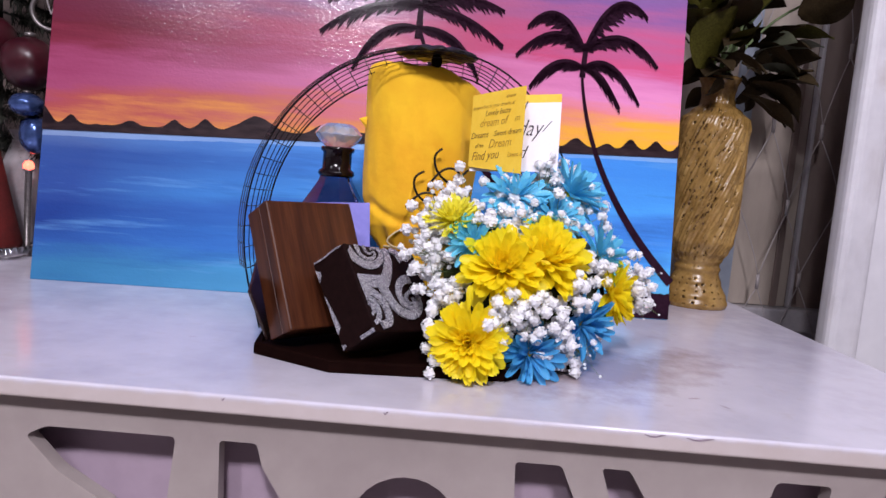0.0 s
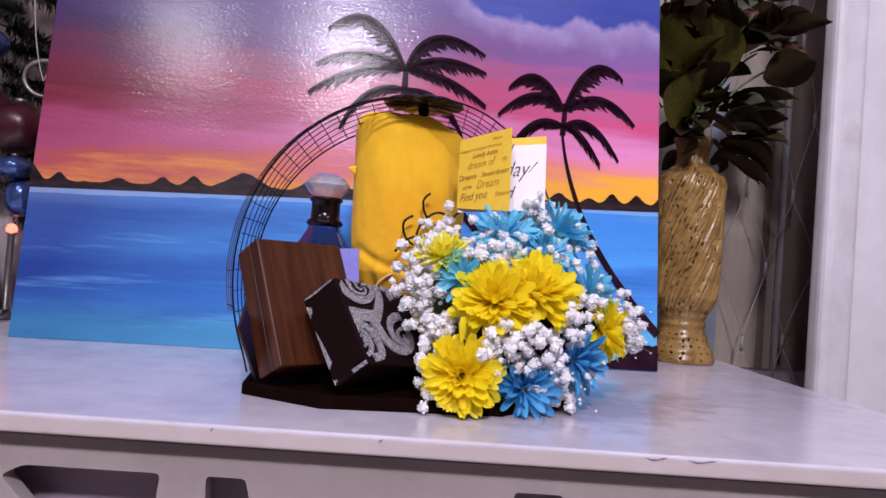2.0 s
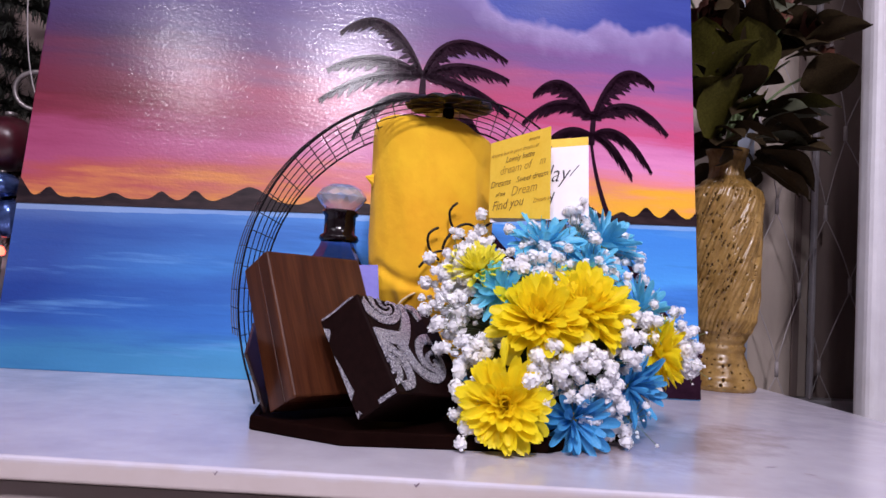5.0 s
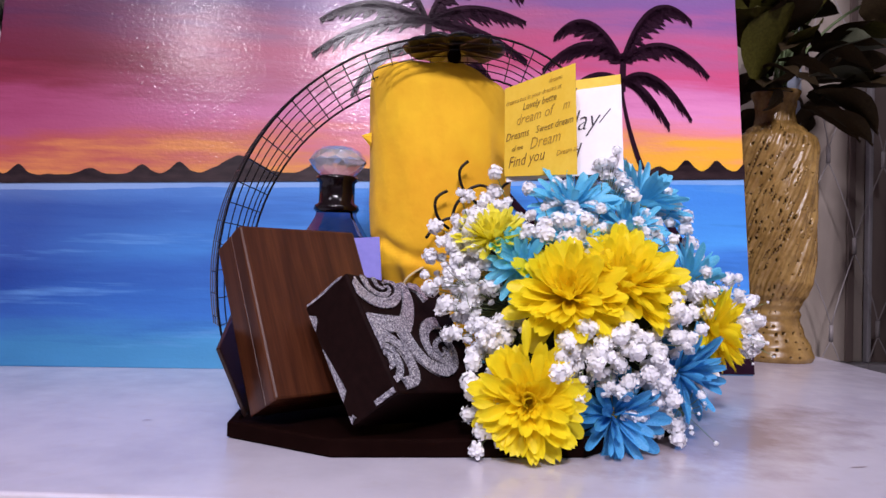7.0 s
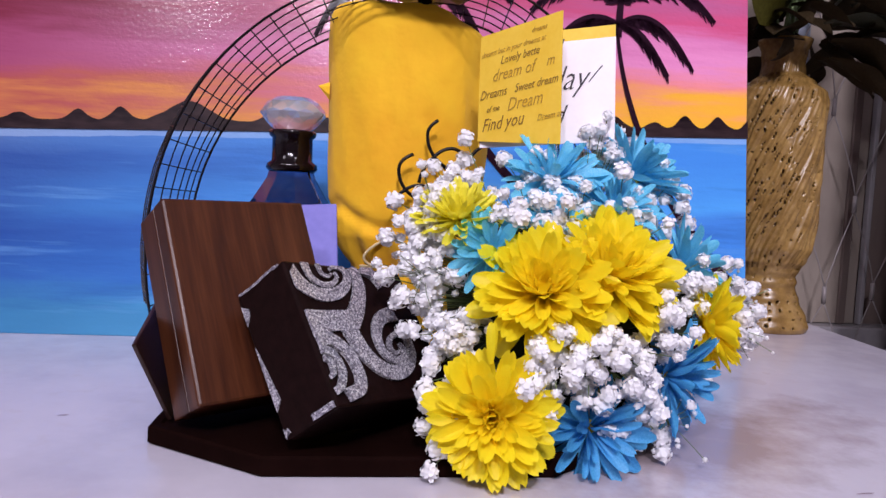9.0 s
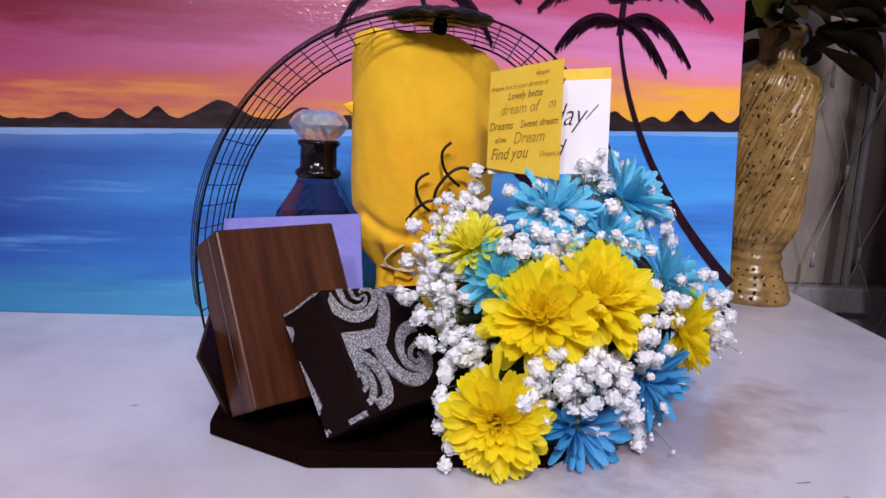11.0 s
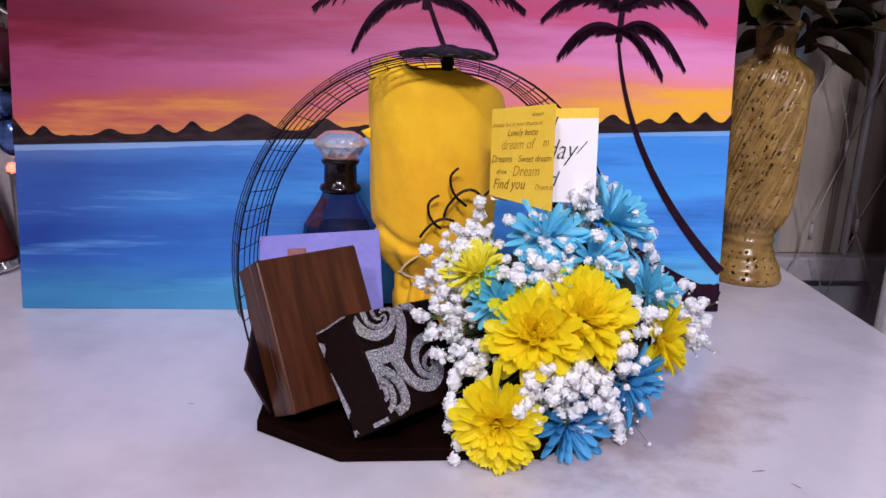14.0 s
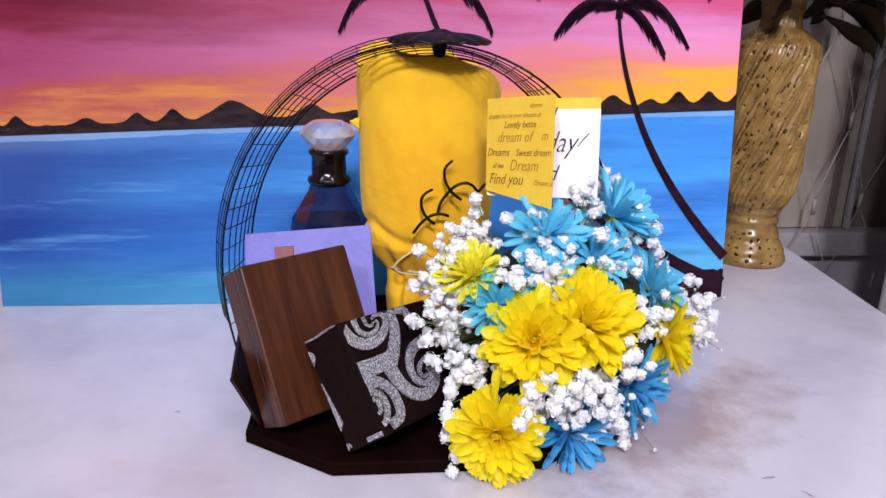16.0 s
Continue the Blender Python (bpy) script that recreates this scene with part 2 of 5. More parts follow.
M = dict(
    marble=marble(), paint=painted_scene(), wood=wood(), glitter=glitter(),
    canvas_edge=two_tone("canvas_edge", (0.30, 0.22, 0.40), (0.5, 0.35, 0.45), 30, 0.7),
    ridge=two_tone("thin_black_paint", (0.010, 0.005, 0.008), (0.070, 0.042, 0.044), 13, 0.35, bumped=0.4, stretch=(0.6, 1, 2.2), low=0.42, high=0.75, Specular_IOR_Level=0.10),
    ink=two_tone("black_paint", (0.014, 0.005, 0.011), (0.030, 0.011, 0.022), 60, 0.14, bumped=0.25, Specular_IOR_Level=0.05),
    cabinet=two_tone("cream_lacquer", (0.30, 0.250, 0.243), (0.37, 0.315, 0.303), 8, 0.4, bumped=0.06),
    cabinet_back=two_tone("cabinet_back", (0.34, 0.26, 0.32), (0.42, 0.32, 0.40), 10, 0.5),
    # darker copy of cabinet_back: painted shade under the slab, also chips and scratches
    cabinet_dark=two_tone("chip_and_gap_shade", (0.20, 0.15, 0.19), (0.27, 0.20, 0.25), 10, 0.5),
    black=two_tone("black_lacquer", (0.005, 0.0017, 0.0014), (0.009, 0.0032, 0.0026), 40, 0.7, Specular_IOR_Level=0.01),
    velvet=two_tone("black_leatherette", (0.006, 0.0023, 0.0021), (0.012, 0.0046, 0.0043), 220, 0.5, bumped=0.3, Specular_IOR_Level=0.05),
    card_dark=two_tone("dark_card", (0.014, 0.006, 0.005), (0.026, 0.011, 0.009), 60, 0.3, bumped=0.1, Specular_IOR_Level=0.25),
    wire=mat("black_wire", (0.010, 0.008, 0.010), 0.35, 0.6),
    cloth=two_tone("yellow_felt", (0.82, 0.40, 0.005), (0.93, 0.56, 0.013), 9, 0.85, bumped=0.75, deep=0.004, Sheen_Weight=0.08),
    envelope=two_tone("violet_paper", (0.14, 0.13, 0.46), (0.20, 0.18, 0.56), 30, 0.6),
    red=two_tone("red_foil", (0.12, 0.003, 0.006), (0.20, 0.008, 0.012), 60, 0.5),
    vase=two_tone("honey_glazed_ceramic", (0.165, 0.086, 0.020), (0.37, 0.225, 0.070), 34, 0.27, bumped=0.35, deep=0.001),
    card_yellow=two_tone("yellow_card", (0.80, 0.50, 0.03), (0.86, 0.58, 0.06), 60, 0.6),
    card_white=two_tone("white_card", (0.82, 0.78, 0.86), (0.86, 0.84, 0.90), 60, 0.6),
    print_ink=mat("brown_ink", (0.20, 0.10, 0.02), 0.6),
    pale_ink=mat("ochre_ink", (0.42, 0.24, 0.03), 0.6),
    black_ink=mat("black_ink", (0.02, 0.015, 0.03), 0.5),
    yellow_petal=two_tone("yellow_petal", (0.98, 0.77, 0.008), (1.0, 0.89, 0.025), 60, 0.5, bumped=0.2),
    lemon_petal=two_tone("lemon_petal", (0.92, 0.82, 0.03), (0.96, 0.92, 0.12), 90, 0.55, bumped=0.2),
    blue_petal=two_tone("blue_petal", (0.05, 0.50, 0.78), (0.27, 0.74, 0.94), 40, 0.5, bumped=0.2),
    deep_petal=two_tone("deep_blue_petal", (0.03, 0.30, 0.64), (0.13, 0.50, 0.84), 40, 0.5, bumped=0.2),
    floret=two_tone("white_floret", (0.88, 0.87, 0.90), (0.95, 0.95, 0.97), 300, 0.6, bumped=0.1),
    stem=two_tone("green_stem", (0.08, 0.12, 0.04), (0.14, 0.19, 0.07), 80, 0.6),
    pollen=two_tone("golden_disc", (0.82, 0.52, 0.01), (0.92, 0.68, 0.03), 500, 0.7, bumped=0.6),
    foam=two_tone("dark_foam", (0.006, 0.010, 0.005), (0.018, 0.024, 0.012), 90, 0.9),
    twine=two_tone("jute_twine", (0.50, 0.38, 0.20), (0.66, 0.52, 0.30), 300, 0.8),
    panel=two_tone("brown_panel", (0.19, 0.142, 0.127), (0.24, 0.182, 0.163), 5, 0.5, bumped=0.06, stretch=(3, 1, 0.6), Specular_IOR_Level=0.12),
    panel_light=two_tone("taupe_panel", (0.33, 0.278, 0.24), (0.41, 0.345, 0.295), 5, 0.5, bumped=0.06, stretch=(3, 1, 0.6), Specular_IOR_Level=0.2),
    seam=two_tone("panel_seam", (0.32, 0.30, 0.32), (0.42, 0.39, 0.41), 20, 0.4),
    strip=two_tone("pale_blue_frame", (0.22, 0.25, 0.31), (0.30, 0.33, 0.39), 10, 0.4),
    plaster=two_tone("white_plaster", (0.47, 0.45, 0.50), (0.56, 0.54, 0.59), 4, 0.55, bumped=0.1),
    pier=two_tone("pale_plaster", (0.60, 0.58, 0.62), (0.72, 0.70, 0.74), 5, 0.5, bumped=0.1),
    floor=two_tone("floor_tile", (0.26, 0.22, 0.20), (0.36, 0.32, 0.30), 6, 0.35),
    cord=mat("clear_cord", (0.34, 0.30, 0.30), 0.35),
    leaf=two_tone("silk_leaf", (0.022, 0.013, 0.007), (0.038, 0.027, 0.012), 30, 0.65, bumped=0.3, Specular_IOR_Level=0.08),
    leaf_pale=two_tone("grey_silk_leaf", (0.042, 0.046, 0.028), (0.080, 0.084, 0.054), 30, 0.45, bumped=0.3),
    leaf_light=two_tone("olive_silk_leaf", (0.034, 0.030, 0.004), (0.068, 0.062, 0.010), 30, 0.6, bumped=0.3, Specular_IOR_Level=0.12),
    rose=two_tone("rust_rose", (0.07, 0.020, 0.012), (0.13, 0.040, 0.022), 60, 0.6),
    iron=two_tone("wrought_iron", (0.16, 0.14, 0.14), (0.30, 0.27, 0.26), 60, 0.4, 0.7),
    tinsel_blue=two_tone("blue_foil", (0.008, 0.010, 0.07), (0.10, 0.17, 0.42), 25, 0.2, 0.7, bumped=0.5),
    satin=two_tone("plum_satin", (0.022, 0.002, 0.005), (0.055, 0.005, 0.011), 25, 0.35),
    felt_red=two_tone("red_felt", (0.085, 0.004, 0.003), (0.14, 0.008, 0.006), 60, 0.9),
    fir=two_tone("dark_fir", (0.010, 0.012, 0.010), (0.03, 0.03, 0.02), 60, 0.7),
    grey_cloth=two_tone("grey_cloth", (0.25, 0.22, 0.23), (0.36, 0.33, 0.34), 20, 0.8),
)
M["crystal"] = mat("cut_crystal", (0.90, 0.92, 0.97), 0.02, 0.0, Transmission_Weight=0.68, IOR=1.5, Coat_Weight=1.0, Coat_Roughness=0.03)
M["glass"] = mat("clear_glass", (0.92, 0.94, 0.98), 0.02, 0.0, Transmission_Weight=1.0, IOR=1.48)
M["ink_glass"] = mat("midnight_glass", (0.24, 0.26, 0.42), 0.02, 0.0, IOR=1.14, Transmission_Weight=1.0, Coat_Weight=1.0, Coat_Roughness=0.02)
M["perfume"] = mat("blue_perfume", (0.18, 0.20, 0.38), 0.03, 0.0, IOR=1.08, Transmission_Weight=0.92)
M["crown"] = mat("black_metal", (0.006, 0.004, 0.005), 0.36, 0.0, Specular_IOR_Level=0.3)
M["gloss_black"] = mat("gloss_black_plastic", (0.006, 0.003, 0.004), 0.12, 0.0, Specular_IOR_Level=0.4)
M["led"] = mat("red_led", (0.9, 0.05, 0.03), 0.4, 0.0, Emission_Color=(1.0, 0.10, 0.06, 1.0), Emission_Strength=6.0)


def thin(m, share):
    """Lets light pass through a thin petal."""
    nodes = m.node_tree.nodes
    glow, mix = nodes.new("ShaderNodeBsdfTranslucent"), nodes.new("ShaderNodeMixShader")
    mix.inputs[0].default_value = share
    wire(m, bsdf(m).inputs["Base Color"].links[0].from_socket, glow.inputs["Color"])
    wire(m, bsdf(m).outputs[0], mix.inputs[1])
    wire(m, glow.outputs[0], mix.inputs[2])
    wire(m, mix.outputs[0], nodes["Material Output"].inputs["Surface"])


for key, share in (("yellow_petal", 0.48), ("lemon_petal", 0.42), ("blue_petal", 0.35), ("deep_petal", 0.35), ("floret", 0.22)):
    thin(M[key], share)


# ---- building helpers ----
def part(name, bm, material, parent=None, label="", smooth=False):
    """Links a bmesh (or a mesh) as one object under parent."""
    if isinstance(bm, bmesh.types.BMesh):
        data = bpy.data.meshes.new(name)
        bm.to_mesh(data)
        bm.free()
    else:
        data = bm
    if smooth:
        data.shade_smooth()
    if not data.materials:
        data.materials.append(material)
    ob = new(name, data)
    ob.parent = parent
    if label:
        ob["label"] = label
    return ob


def thing(name, label, category, at=None, group=""):
    ob = new(name)
    ob.empty_display_size = 0.02
    if at is not None:
        ob.matrix_world = at
    return tagged(ob, label, category, group)


def structure(ob, label, category):
    return tagged(ob, label, category, kind="structure")


def box(x0, x1, y0, y1, z0, z1, bevel=0.0, segments=2):
    bm = bmesh.new()
    bmesh.ops.create_cube(bm, size=1)
    bmesh.ops.transform(bm, matrix=Matrix.LocRotScale(((x0 + x1) / 2, (y0 + y1) / 2, (z0 + z1) / 2), None, (x1 - x0, y1 - y0, z1 - z0)), verts=bm.verts)
    if bevel:
        bmesh.ops.bevel(bm, geom=bm.edges[:], offset=bevel, segments=segments, affect="EDGES", profile=0.5)
    return bm


def lathe(profile, sides=32, bm=None, wobble=None):
    """A turned form from (radius, height) pairs; radius 0 closes it."""
    bm = bm or bmesh.new()
    rings = []
    for r, z in profile:
        if r < 1e-6:
            rings.append([bm.verts.new((0, 0, z))])
        else:
            ring = []
            for k in range(sides):
                a = 2 * math.pi * k / sides
                q = r * (wobble(a, z) if wobble else 1)
                ring.append(bm.verts.new((q * math.cos(a), q * math.sin(a), z)))
            rings.append(ring)
    for a, b in zip(rings, rings[1:]):
        for k in range(max(len(a), len(b))):
            quad = [a[k % len(a)], a[(k + 1) % len(a)], b[(k + 1) % len(b)], b[k % len(b)]]
            quad = list(dict.fromkeys(quad))
            if len(quad) > 2:
                bm.faces.new(quad)
    return bm


def tube(points, radius, sides=6, bm=None):
    """A round wire along points; radius is a number or a function of 0..1."""
    bm = bm or bmesh.new()
    pts = [Vector(p) for p in points]
    rings, n = [], len(pts)
    side = None
    for k, p in enumerate(pts):
        d = (pts[min(k + 1, n - 1)] - pts[max(k - 1, 0)]).normalized()
        if side is None:
            side = d.orthogonal().normalized()
        side = (side - d * side.dot(d)).normalized()
        up = d.cross(side)
        r = radius(k / (n - 1)) if callable(radius) else radius
        rings.append([bm.verts.new(p + r * (math.cos(a) * side + math.sin(a) * up)) for a in (2 * math.pi * j / sides for j in range(sides))])
    for a, b in zip(rings, rings[1:]):
        for j in range(sides):
            bm.faces.new((a[j], a[(j + 1) % sides], b[(j + 1) % sides], b[j]))
    bm.faces.new(rings[0][::-1])
    bm.faces.new(rings[-1])
    return bm


def bezier(a, b, c, n=12):
    a, b, c = Vector(a), Vector(b), Vector(c)
    return [(1 - t) ** 2 * a + 2 * t * (1 - t) * b + t * t * c for t in (k / n for k in range(n + 1))]


def frame_of(origin, right, down, out=None):
    """A pose whose x runs along right, whose -z runs along down."""
    x = Vector(right).normalized()
    z = -(Vector(down) - x * Vector(down).dot(x)).normalized()
    y = z.cross(x)
    m = Matrix((x, y, z)).transposed().to_4x4()
    m.translation = origin
    return m


def sheet_from_curve(name, outlines, depth):
    """A flat plate with holes, from closed outlines in a plane, as a mesh."""
    cu = bpy.data.curves.new(name, "CURVE")
    cu.dimensions, cu.fill_mode, cu.extrude = "2D", "BOTH", depth / 2
    for line in outlines:
        sp = cu.splines.new("POLY")
        sp.points.add(len(line) - 1)
        for p, (x, y) in zip(sp.points, line):
            p.co = (x, y, 0, 1)
        sp.use_cyclic_u = True
    ob = new("outline", cu)
    me = bpy.data.meshes.new_from_object(ob.evaluated_get(bpy.context.evaluated_depsgraph_get()))
    bpy.data.objects.remove(ob)
    bpy.data.curves.remove(cu)
    me.materials.clear()
    return me


# ---- the room ----
TABLE = pose(0, 0, 0, 0, 0, -6.56)
FLOOR, CEIL = -0.86, 1.72
structure(part("floor", box(-2.6, 2.6, -3.6, 0.5, FLOOR - 0.1, FLOOR), M["floor"]), "brownish grey tiled floor of the room", "floor")
structure(part("ceiling", box(-2.6, 2.6, -3.6, 0.5, CEIL, CEIL + 0.1), M["plaster"]), "plain white plastered ceiling", "ceiling")
structure(part("wall_north", box(-2.6, 2.6, 0.40, 0.5, FLOOR, CEIL), M["panel"]), "dark brown panelled wall behind the table", "wall")
structure(part("wall_south", box(-2.6, 2.6, -3.7, -3.6, FLOOR, CEIL), M["plaster"]), "plain white plastered wall", "wall")
structure(part("wall_west", box(-2.7, -2.6, -3.6, 0.5, FLOOR, CEIL), M["plaster"]), "plain white plastered wall", "wall")
structure(part("wall_east", box(2.6, 2.7, -3.6, 0.5, FLOOR, CEIL), M["plaster"]), "plain white plastered wall", "wall")
pillar = part("pillar", box(0.618, 0.668, 0.09, 0.125, FLOOR, CEIL, 0.012, 4), stained_plaster())
structure(pillar, "white painted pillar edge beside the table", "pillar")
structure(part("wall_pier", box(0.668, 2.6, 0.105, 0.145, FLOOR, CEIL, 0.004), M["pier"]), "white plastered pier with faint stains", "wall")
structure(part("wall_board", box(0.30, 0.742, 0.388, 0.40, -0.035, CEIL, 0.002), M["panel_light"]), "taupe board on the dark wall", "wall")
# added facing; its pale colour stands in for light that misses this corner
structure(part("wall_base", box(0.30, 1.4, 0.385, 0.40, FLOOR, -0.076), M["plaster"]), "lower wall beside the sideboard, coloured pale for missing light", "wall")
structure(part("wall_ledge", box(0.30, 1.4, 0.36, 0.40, -0.075, -0.036, 0.003), M["seam"]), "grey ledge along the foot of the boards", "trim")
for x, w, y, key in ((0.742, 0.007, 0.378, "seam"), (0.712, 0.012, 0.383, "panel"), (0.602, 0.030, 0.381, "strip")):
    structure(part("trim", box(x, x + w, y, 0.3885, -0.035, 1.2, 0.0015), M[key]), "upright trim strip on the boards", "trim")


# ---- the sideboard ----
def sideboard():
    ob = thing("sideboard", "cream sideboard with fretwork front under a white marble top", "sideboard", TABLE)
    x0, x1, y0, y1 = -1.05, 0.497, -0.349, 0.36
    top = part("marble_top", box(x0, x1, y0, y1, -0.0125, 0.0, 0.0022, 3), M["marble"], ob, "white marble slab with worn chipped edge")
    for x, w in ((-0.050, 0.002), (0.212, 0.013), (0.238, 0.017), (0.05, 0.003)):
        bm = bmesh.new()
        line = [bm.verts.new((x + w * t, y0 - 0.0003 - 0.0004 * math.sin(9 * t), -0.0021 + 0.0007 * math.sin(3 + 5 * t))) for t in (0, 0.3, 0.55, 0.8, 1)]
        low = [bm.verts.new((v.co.x, y0 - 0.0003, v.co.z - 0.0012 * math.sin(math.pi * (0.1 + 0.8 * k / 4)))) for k, v in enumerate(line)]
        for k in range(4):
            bm.faces.new((line[k], line[k + 1], low[k + 1], low[k]))
        part("chip", bm, M["cabinet_dark"], ob, "dark chip in the marble edge")
    for x, y, w, turn in ((0.270, -0.270, 0.0052, 14), (0.287, -0.285, 0.0040, -52), (-0.115, -0.216, 0.0028, 20)):
        bm = bmesh.new()
        bmesh.ops.create_circle(bm, cap_ends=True, segments=9, radius=1)
        for v in bm.verts:
            v.co = Vector((v.co.x * w, v.co.y * 0.0007 * (1 + 0.4 * math.sin(5 * v.co.x)), 0.00025))
        bmesh.ops.transform(bm, matrix=pose(x, y, 0, 0, 0, turn), verts=bm.verts)
        part("scratch", bm, M["cabinet_dark"], ob, "dark scratch in the marble")
    px0, px1, z0, z1 = x0 + 0.02, x1 - 0.02, -0.74, -0.0165

    def rounded(pts, r=0.004):
        out = []
        n = len(pts)
        for k in range(n):
            p, q, s = Vector(pts[k - 1]), Vector(pts[k]), Vector(pts[(k + 1) % n])
            a, b = q + (p - q).normalized() * r, q + (s - q).normalized() * r
            for t in (0, 0.25, 0.5, 0.75, 1):
                w = (1 - t) ** 2 * a + 2 * t * (1 - t) * q + t * t * b
                out.append((w.x, w.y))
        return out

    def arc(cx, cz, r, a0, a1, n=10):
        return [(cx + r * math.cos(radians(a0 + (a1 - a0) * k / n)), cz + r * math.sin(radians(a0 + (a1 - a0) * k / n))) for k in range(n + 1)]

    holes = []
    for s in (-0.462, 0.038):
        holes.append(rounded([(s - 0.203, -0.035), (s - 0.120, -0.035), (s - 0.124, -0.080), (s - 0.140, -0.108), (s - 0.170, -0.118), (s - 0.160, -0.085), (s - 0.195, -0.064), (s - 0.216, -0.042)]))
        holes.append(rounded([(s - 0.092, -0.035), (s - 0.068, -0.035), (s - 0.064, -0.050), (s - 0.050, -0.072), (s - 0.028, -0.088), (s - 0.050, -0.110), (s - 0.090, -0.100)], 0.003))
        holes.append(arc(s + 0.030, -0.085, 0.036, 0, 350, 26))
        holes.append(rounded([(s + 0.098, -0.0325), (s + 0.128, -0.0325), (s + 0.141, -0.060), (s + 0.152, -0.100), (s + 0.112, -0.105), (s + 0.100, -0.060)], 0.003))
        holes.append(rounded([(s + 0.154, -0.032), (s + 0.172, -0.032), (s + 0.185, -0.052), (s + 0.204, -0.090), (s + 0.180, -0.100), (s + 0.162, -0.055)], 0.003))
        if s > 0:
            holes.append(rounded([(s + 0.267, -0.0315), (s + 0.303, -0.0315), (s + 0.296, -0.085), (s + 0.272, -0.105), (s + 0.256, -0.070)]))
    holes.append(rounded([(0.375, -0.031), (0.445, -0.031), (0.450, -0.060), (0.430, -0.100), (0.380, -0.090)]))
    board = sheet_from_curve("fretwork", [[(px0, z0), (px1, z0), (px1, z1), (px0, z1)]] + holes, 0.012)
    board.transform(Matrix.Translation((0, y0 + 0.020, 0)) @ Matrix.Rotation(radians(90), 4, "X"))
    part("fretwork_front", board, M["cabinet"], ob, "cream lacquered board with cut-out openings")
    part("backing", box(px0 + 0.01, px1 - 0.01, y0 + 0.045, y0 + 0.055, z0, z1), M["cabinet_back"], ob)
    part("side_panel", box(px1 - 0.018, px1, y0 + 0.027, y1 - 0.01, z0, z1), M["cabinet"], ob)
    part("side_panel", box(px0, px0 + 0.018, y0 + 0.027, y1 - 0.01, z0, z1), M["cabinet"], ob)
    # fills the gap under the slab, with its shade put into the colour
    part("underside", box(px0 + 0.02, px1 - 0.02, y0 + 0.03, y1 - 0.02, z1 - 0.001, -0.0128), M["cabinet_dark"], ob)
    part("plinth", box(px0 + 0.03, px1 - 0.03, y0 + 0.05, y1 - 0.03, FLOOR, z0, 0.003), M["cabinet"], ob)


sideboard()


# ---- the painting ----
LEAN_BACK = math.degrees(math.atan(0.13))


def flat(polys, depth=0.0003):
    """Thin raised paint: convex outlines in the picture's plane."""
    bm = bmesh.new()
    for poly in polys:
        a = [bm.verts.new((x, -depth, v)) for x, v in poly]
        b = [bm.verts.new((x, 0.0, v)) for x, v in poly]
        bm.faces.new(a)
        for k in range(len(a)):
            bm.faces.new((a[k], b[k], b[(k + 1) % len(a)], a[(k + 1) % len(a)]))
    bmesh.ops.remove_doubles(bm, verts=bm.verts, dist=0.00001)
    bmesh.ops.recalc_face_normals(bm, faces=bm.faces)
    return bm


def ribbon(spine, width):
    out = []
    n = len(spine) - 1
    for k in range(n):
        p, q = spine[k], spine[k + 1]
        d0 = (spine[min(k + 1, n)] - spine[max(k - 1, 0)]).normalized()
        d1 = (spine[min(k + 2, n)] - spine[k]).normalized()
        w0, w1 = width(k / n), width((k + 1) / n)
        a, b = Vector((-d0.y, d0.x)), Vector((-d1.y, d1.x))
        out.append([tuple(p + a * w0), tuple(q + b * w1), tuple(q - b * w1), tuple(p - a * w0)])
    return out


def frond(rng, start, crest, tip, wide=0.0026, long=0.023):
    """A palm frond: a tapering rib with ragged leaflets hanging from it."""
    spine = [v.to_2d() for v in bezier((*start, 0), (*crest, 0), (*tip, 0), 26)]
    polys = ribbon(spine, lambda t: wide * (0.25 + 1.5 * math.sin(math.pi * min(1, 0.12 + 0.8 * t)) * (1 - 0.45 * t)))
    for k in range(1, 26):
        p, d = spine[k], (spine[k] - spine[k - 1]).normalized()
        clump = 0.62 + 0.45 * abs(math.sin(1.25 * k + rng.uniform(-0.5, 0.5)))
        reach = long * math.sin(math.pi * (0.12 + 0.76 * k / 26)) * clump * rng.uniform(0.8, 1.1)
        way = (Vector((0, -1)) * 0.85 + d * 0.75 + Vector((rng.uniform(-0.10, 0.10), 0))).normalized()
        w = d * rng.uniform(0.0030, 0.0044)
        polys.append([tuple(p - w), tuple(p + w), tuple(p + way * reach * 0.62 + w * 0.62), tuple(p + way * reach + w * 0.12), tuple(p + way * reach * 0.58 - w * 0.62)])
    return polys


